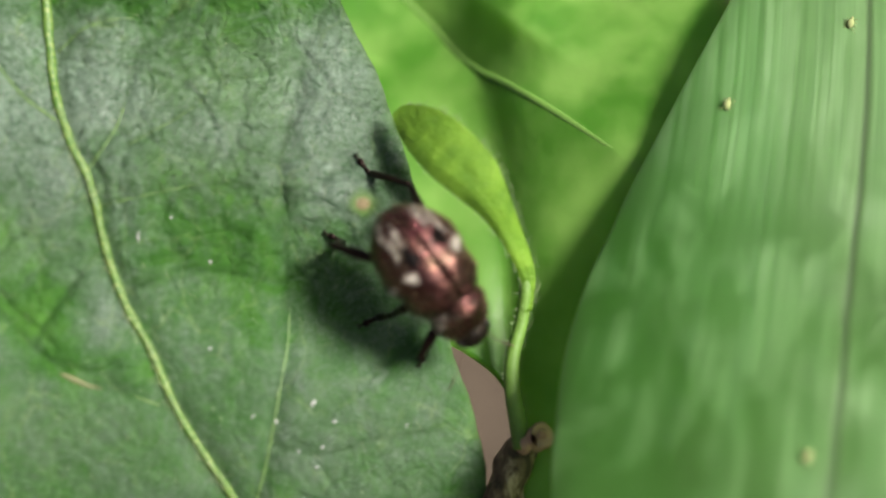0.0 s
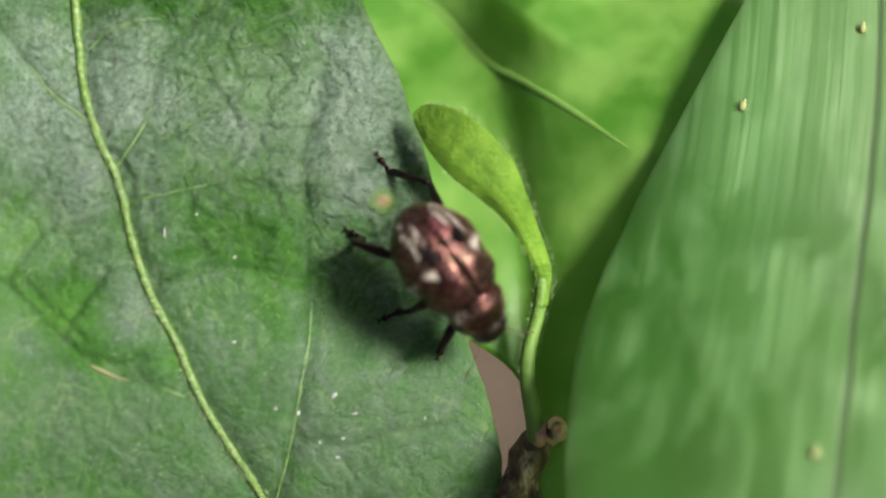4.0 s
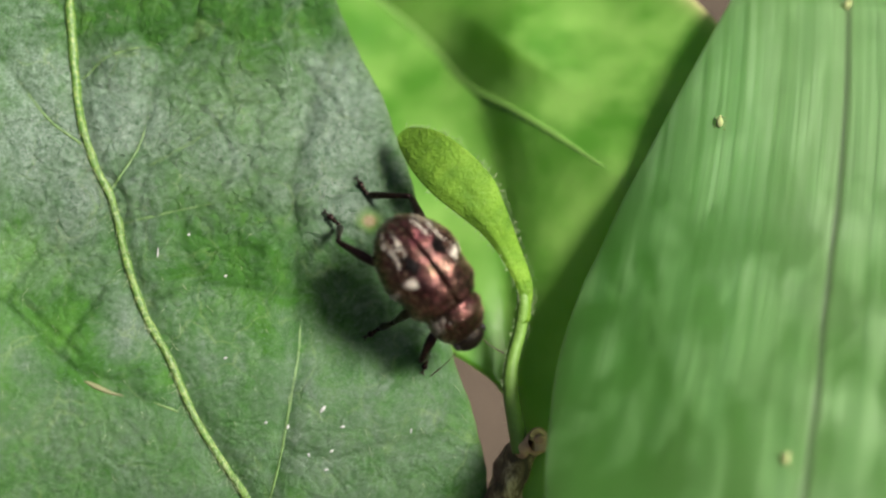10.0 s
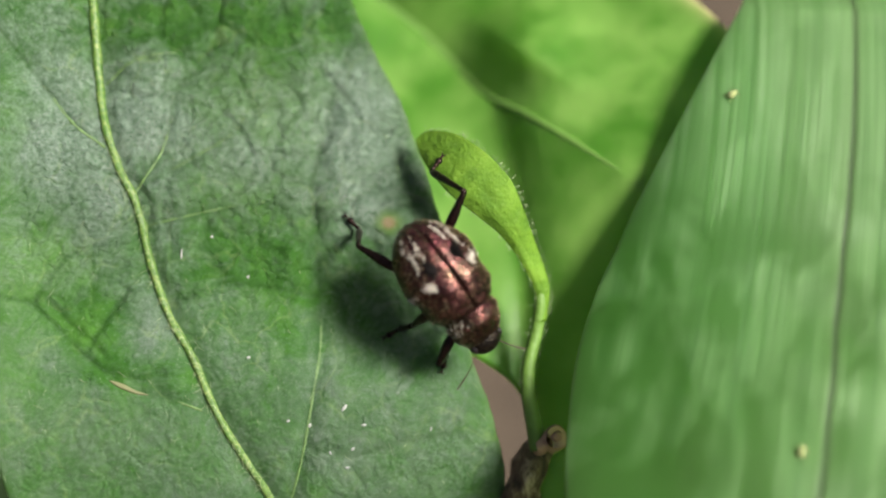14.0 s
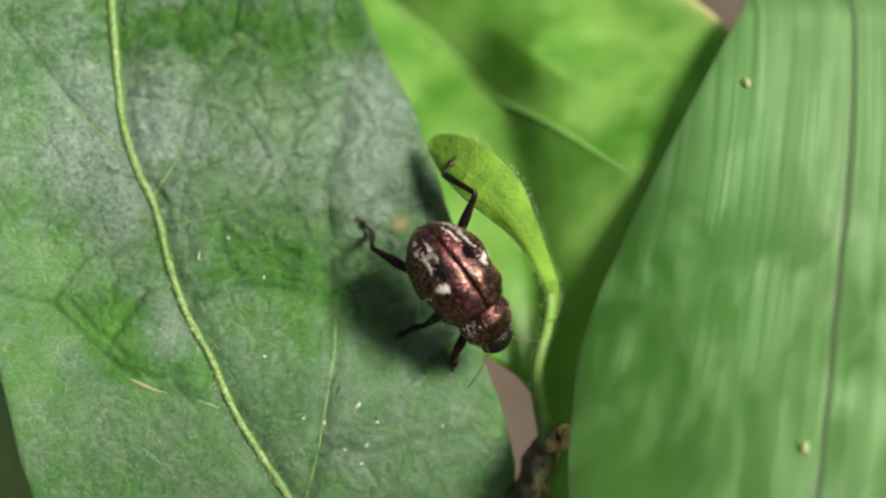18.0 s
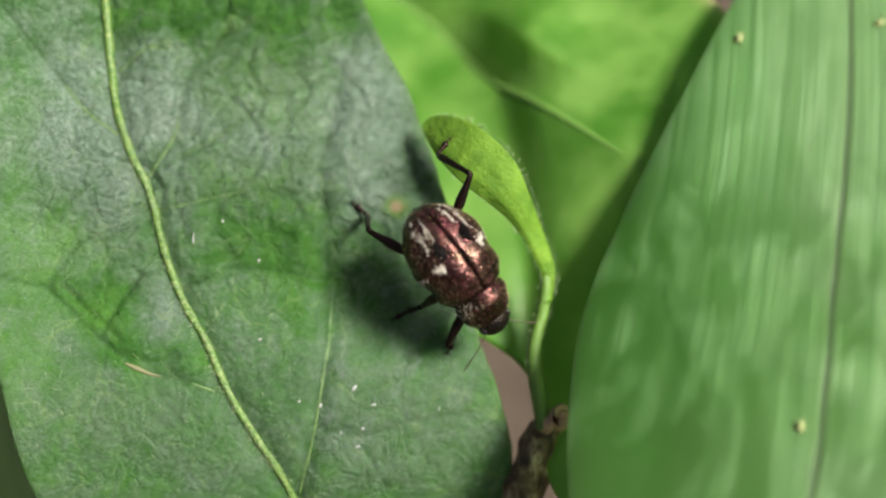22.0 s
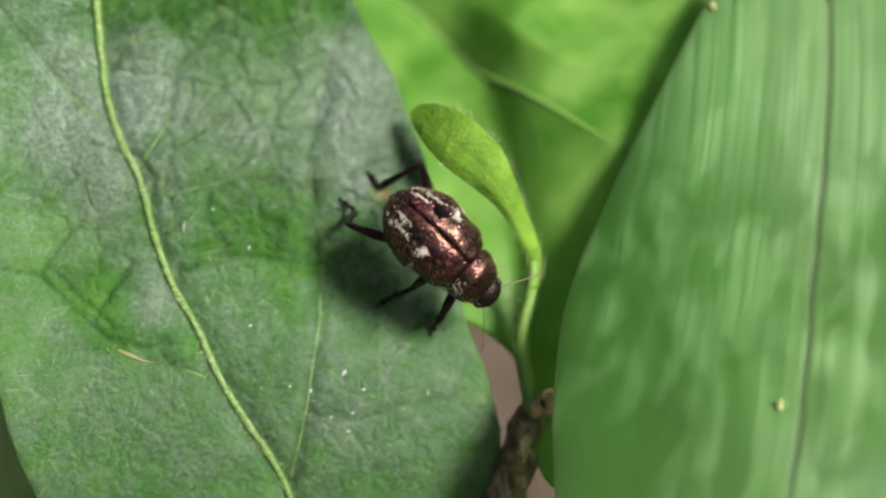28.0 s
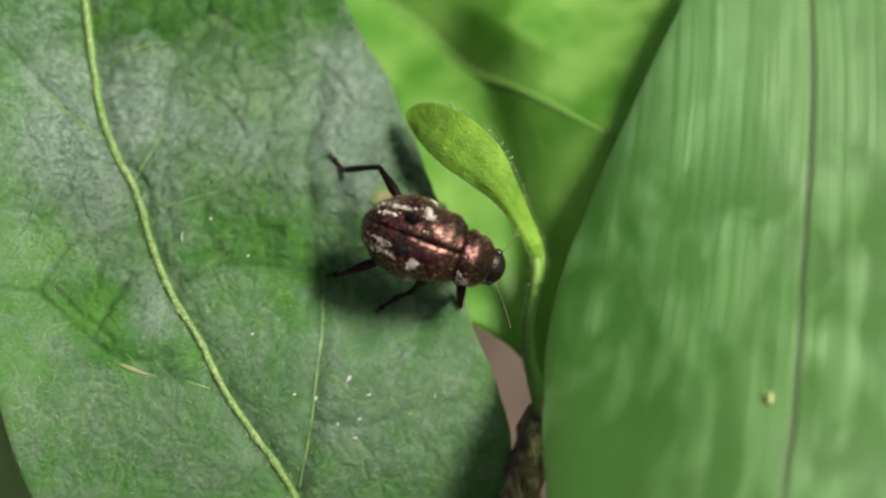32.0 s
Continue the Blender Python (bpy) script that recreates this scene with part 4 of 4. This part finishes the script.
# Feet: seconds, x, y, height over the leaf.
FEET = {
    "lh": [(0, -1.78, 2.33, 0), (6.5, -1.78, 2.33, 0), (7.0, -1.80, 2.35, 0), (8.5, -1.80, 2.35, 0), (9.0, -0.40, 2.80, 1.6), (9.5, -1.95, 2.25, 0.1), (11.0, -1.95, 2.25, 0.1), (11.5, -0.15, 2.82, 1.65),
           (25.5, -0.15, 2.85, 1.65), (26.5, -1.4, 2.5, 1.2), (27.5, -2.05, 1.72, 0), (29.3, -2.05, 1.72, 0), (30.0, -2.1, 1.85, 0), (30.5, -2.7, 2.0, 0.3), (31.0, -2.98, 2.32, 0), (32, -2.98, 2.32, 0)],
    "rh": [(0, -2.55, 0.34, 0), (6.0, -2.55, 0.34, 0), (6.4, -2.65, 0.9, 0.4), (6.8, -2.75, 1.34, 0), (25.5, -2.80, 1.17, 0), (26.5, -2.8, 1.1, 0.1), (27.5, -2.82, 0.95, 0), (29.3, -2.82, 0.95, 0),
           (29.7, -3.1, -0.2, 0.3), (30.0, -3.06, -1.0, 0), (31.0, -3.2, -1.0, 0), (32, -3.24, -1.0, 0)],
    "rm": [(0, -1.73, -2.03, 0), (9.0, -1.78, -2.06, 0), (25.5, -1.78, -2.06, 0), (27.5, -1.91, -2.07, 0), (32, -2.0, -2.08, 0)],
    "rf": [(0, -0.18, -3.0, 0), (9.0, -0.19, -2.97, 0), (25.5, -0.22, -3.0, 0), (27.5, -0.39, -2.88, 0), (29.3, -0.39, -2.88, 0), (29.7, 0.0, -2.6, 0.3), (30.0, 0.31, -2.3, 0), (32, 0.28, -2.15, 0)],
    "lm": [(0, 0.55, 0.75, -1.3), (25.5, 0.45, 0.75, -1.3), (27.5, 0.4, 0.8, -1.2), (29.3, 0.4, 0.8, -1.2), (30.0, 0.3, 1.0, -0.8), (31, 0.05, 1.1, -0.6), (32, 0.0, 1.1, -0.6)],
    "lf": [(0, 0.2, -1.5, -0.6), (27.5, 0.2, -1.4, -0.6), (29.3, 0.2, -1.4, -0.6), (30.0, 1.35, -0.3, -0.2), (32, 1.2, -0.3, -0.2)],
}
HIPS = {"lh": (-1.08, 0.75, -0.42), "rh": (-1.02, -0.70, -0.42), "lm": (0.25, 0.60, -0.45), "rm": (0.25, -0.60, -0.45), "lf": (0.85, 0.18, -0.55), "rf": (0.98, -0.40, -0.50)}
# Feelers: seconds, and the way each one points, in the plant's space.
FEELERS = {
    "r": [(0, -0.10, -1, -0.55), (6, -0.22, -1, -0.55), (9, -0.25, -1, -0.6), (10, -0.6, -1, -0.8), (11, -0.5, -1, -0.8), (12, -0.25, -1, -0.6), (25.5, -0.35, -1, -0.5), (27.5, 0.15, -1, -0.35),
          (29.3, 0.2, -1, -0.4), (30, 0.48, -1, -0.3), (32, 0.52, -1, -0.3)],
    "l": [(0, 0.6, -0.6, -0.9), (7.5, 0.9, -0.3, -0.9), (9, 0.9, -0.35, -0.8), (10, 0.5, -0.7, -1), (17, 0.8, -0.4, -0.9), (25.5, 0.8, -0.35, -0.9), (27.5, 1, 0.1, -0.3), (29.3, 1, 0.1, -0.4), (30, 1, 0.3, -0.5), (32, 0.7, 0.6, -0.8)],
}


HIND = 1.28


def between(rows, t):
    """The row's values at a time, straight from one row to the next."""
    times = [r[0] for r in rows]
    return [float(np.interp(t, times, [r[k] for r in rows])) for k in range(1, len(rows[0]))]


def body_pose(t):
    x, y, z, head, pitch, roll = between(BODY, t)
    return pose(x * MM, y * MM, z * MM, 0, 0, head) @ pose(0, 0, 0, 0, -pitch, 0) @ pose(0, 0, 0, roll, 0, 0)


def aim(start, end, up):
    """A pose at start whose x points at end."""
    x = (end - start).normalized()
    y = up.cross(x).normalized()
    z = x.cross(y)
    m = Matrix((x, y, z)).transposed().to_4x4()
    m.translation = start * MM
    return m


def leg_poses(name, t):
    """Where a leg's three pieces lie in the beetle's space, so that its foot stands on the leaf."""
    fx, fy, lift = between(FEET[name], t)
    foot = Vector((fx, fy, float(leaf_z(np.array([fx]), np.array([fy]))[0]) + 0.06 + lift))
    back = body_pose(t).inverted()
    foot = (back @ (foot * MM)) / MM
    up = (back.to_3x3() @ Vector((0, 0, 1))).normalized()
    hip = Vector(HIPS[name])
    out = hip - foot
    out -= up * out.dot(up)
    if name == "lh":
        bent = back.to_3x3() @ Vector((-0.57, -0.80, 0))
        flat = back.to_3x3() @ Vector((0.60, -0.80, 0))
        out = flat.normalized().lerp(bent.normalized(), min(1.0, max(0.0, lift / 1.5)))
    ankle = foot + out.normalized() * 0.50 + up * 0.14
    a, b = (HIND * 1.10, HIND * 1.20) if name[1] == "h" else (1.10, 1.20)
    d = ankle - hip
    if d.length > 0.985 * (a + b):
        ankle = hip + d.normalized() * 0.985 * (a + b)
        d = ankle - hip
    n = d.length
    along = (a * a - b * b + n * n) / (2 * n)
    rise = math.sqrt(max(0.0, a * a - along * along))
    side = up * 0.7 + Vector((-0.9 if name[1] == "h" else 0.25, 0.8 if name[0] == "l" else -0.8, 0))
    if name in ("lm", "lf"):
        side = up * 0.2 + Vector((0.6, 0.1, 0))
    if name == "lh":
        k = min(1.0, max(0.0, lift / 1.5))
        side = up * (0.4 + 1.0 * k) + Vector((0.4 * k, 0.9, 0))
    side = (side - d * (side.dot(d) / n**2)).normalized()
    knee = hip + d * (along / n) + side * rise
    return aim(hip, knee, up), aim(knee, ankle, up), aim(ankle, foot, up)


BEETLE = build_beetle(SLOPE @ body_pose(0))
LEG_PIECES = {}
for kind in ("femur", "tibia", "tarsus"):
    mesh = limb_mesh(kind)
    long_mesh = limb_mesh(kind, HIND if kind != "tarsus" else 1.1)
    for name in HIPS:
        ob = new(kind, long_mesh if name[1] == "h" else mesh)
        ob.parent = BEETLE
        LEG_PIECES[name, kind] = ob
ANTENNAE = {}
for name, bend in (("l", 1), ("r", -1)):
    ob = new("antenna", feeler_mesh(bend))
    ob.parent = BEETLE
    ob["label"] = "thin pale brown jointed antenna"
    ANTENNAE[name] = ob

# ---- the mites on the grass blade ----
MITE = plain("mite_yellow", (0.24, 0.28, 0.11), 0.9)
MITES = {
    "resting": [(0, 8.30, -4.63), (32, 8.27, -4.67)],
    "walking": [(0, 7.67, 3.62), (6, 7.77, 3.61), (9, 7.74, 3.57), (10, 7.90, 3.73), (11, 7.95, 4.12), (12, 7.98, 4.42), (13, 8.01, 4.38), (14, 8.03, 4.64), (17, 8.38, 4.93), (18, 8.49, 5.09),
                (19, 8.39, 5.38), (20, 8.42, 5.49), (21, 8.51, 5.73), (22, 8.48, 5.88), (24, 8.47, 5.93), (25, 8.43, 6.00), (28, 8.36, 6.58), (32, 8.32, 7.07)],
    "roaming": [(0, 11.28, 5.93), (3, 11.25, 5.84), (6, 11.35, 6.16), (7, 11.33, 6.58), (8, 11.51, 6.83), (9, 11.83, 7.19), (10, 12.04, 7.33), (11, 12.62, 7.97), (12, 13.13, 8.74), (13, 13.66, 8.84),
                (17, 13.85, 8.38), (20, 13.41, 7.25), (22, 12.87, 6.45), (23, 12.47, 6.23), (25, 12.44, 6.31), (28, 11.99, 6.87), (32, 11.75, 7.40)],
}


def mite_pose(rows, t):
    x, y = between(rows, t)
    dx, dy = sway(t)
    x2, y2 = between(rows, min(32, t + 1))
    turn = math.degrees(math.atan2(y2 - y, x2 - x)) if abs(x2 - x) + abs(y2 - y) > 0.06 else 70
    return at(x + dx, y + dy, blade_z(x, y) + 0.10, -26, 0, turn)


def build_mite(rows):
    mite = thing("mite", mite_pose(rows, 0), "tiny pale yellow mite on the grass blade", "mite", "mites on the grass blade")
    bm = ball(bmesh.new(), (0, 0, 0), (0.14, 0.10, 0.08), 14, 10)
    ball(bm, (0.15, 0, -0.01), (0.06, 0.05, 0.04), 8, 6)
    part("body", bm, MITE, mite)
    for k in range(4):
        for side in (1, -1):
            x = 0.11 - 0.07 * k
            part("leg", tube(bmesh.new(), [(x, side * 0.07, 0), (x + 0.03 - 0.03 * k, side * 0.13, 0.03), (x + 0.05 - 0.05 * k, side * 0.18, -0.06)], [0.012, 0.009, 0.005], 5), MITE, mite)
    return mite


MITE_THINGS = {k: build_mite(rows) for k, rows in MITES.items()}


def motions():
    steps = [0, 3, 6, 6.4, 6.8, 7, 7.5, 8, 8.5, 9, 9.5, 10, 10.5, 11, 11.5, 12, 14.5, 17, 20, 23, 25.5, 26.5, 27.5, 29.3, 29.5, 29.7, 29.85, 30, 30.5, 31, 32]
    walk(BEETLE, [(t, SLOPE @ body_pose(t)) for t in steps])
    for name in HIPS:
        poses = [(t, leg_poses(name, t)) for t in steps]
        for k, kind in enumerate(("femur", "tibia", "tarsus")):
            walk(LEG_PIECES[name, kind], [(t, p[k]) for t, p in poses])
    for name, side in (("l", 1), ("r", -1)):
        root = Vector((1.74, side * 0.24, -0.38))
        rows = []
        for t in steps:
            back = body_pose(t).inverted().to_3x3()
            way = back @ Vector(between(FEELERS[name], t))
            rows.append((t, aim(root, root + way, back @ Vector((0, 0, 1)))))
        walk(ANTENNAE[name], rows)
    walk(GRASS, [(t, at(*sway(t), 0)) for t in (0, 9, 13, 16, 19, 23, 28, 31, 31.5, 32)])
    for k, rows in MITES.items():
        ts = sorted({r[0] for r in rows} | {31, 31.5, 32})
        walk(MITE_THINGS[k], [(t, mite_pose(rows, t)) for t in ts])


motions()
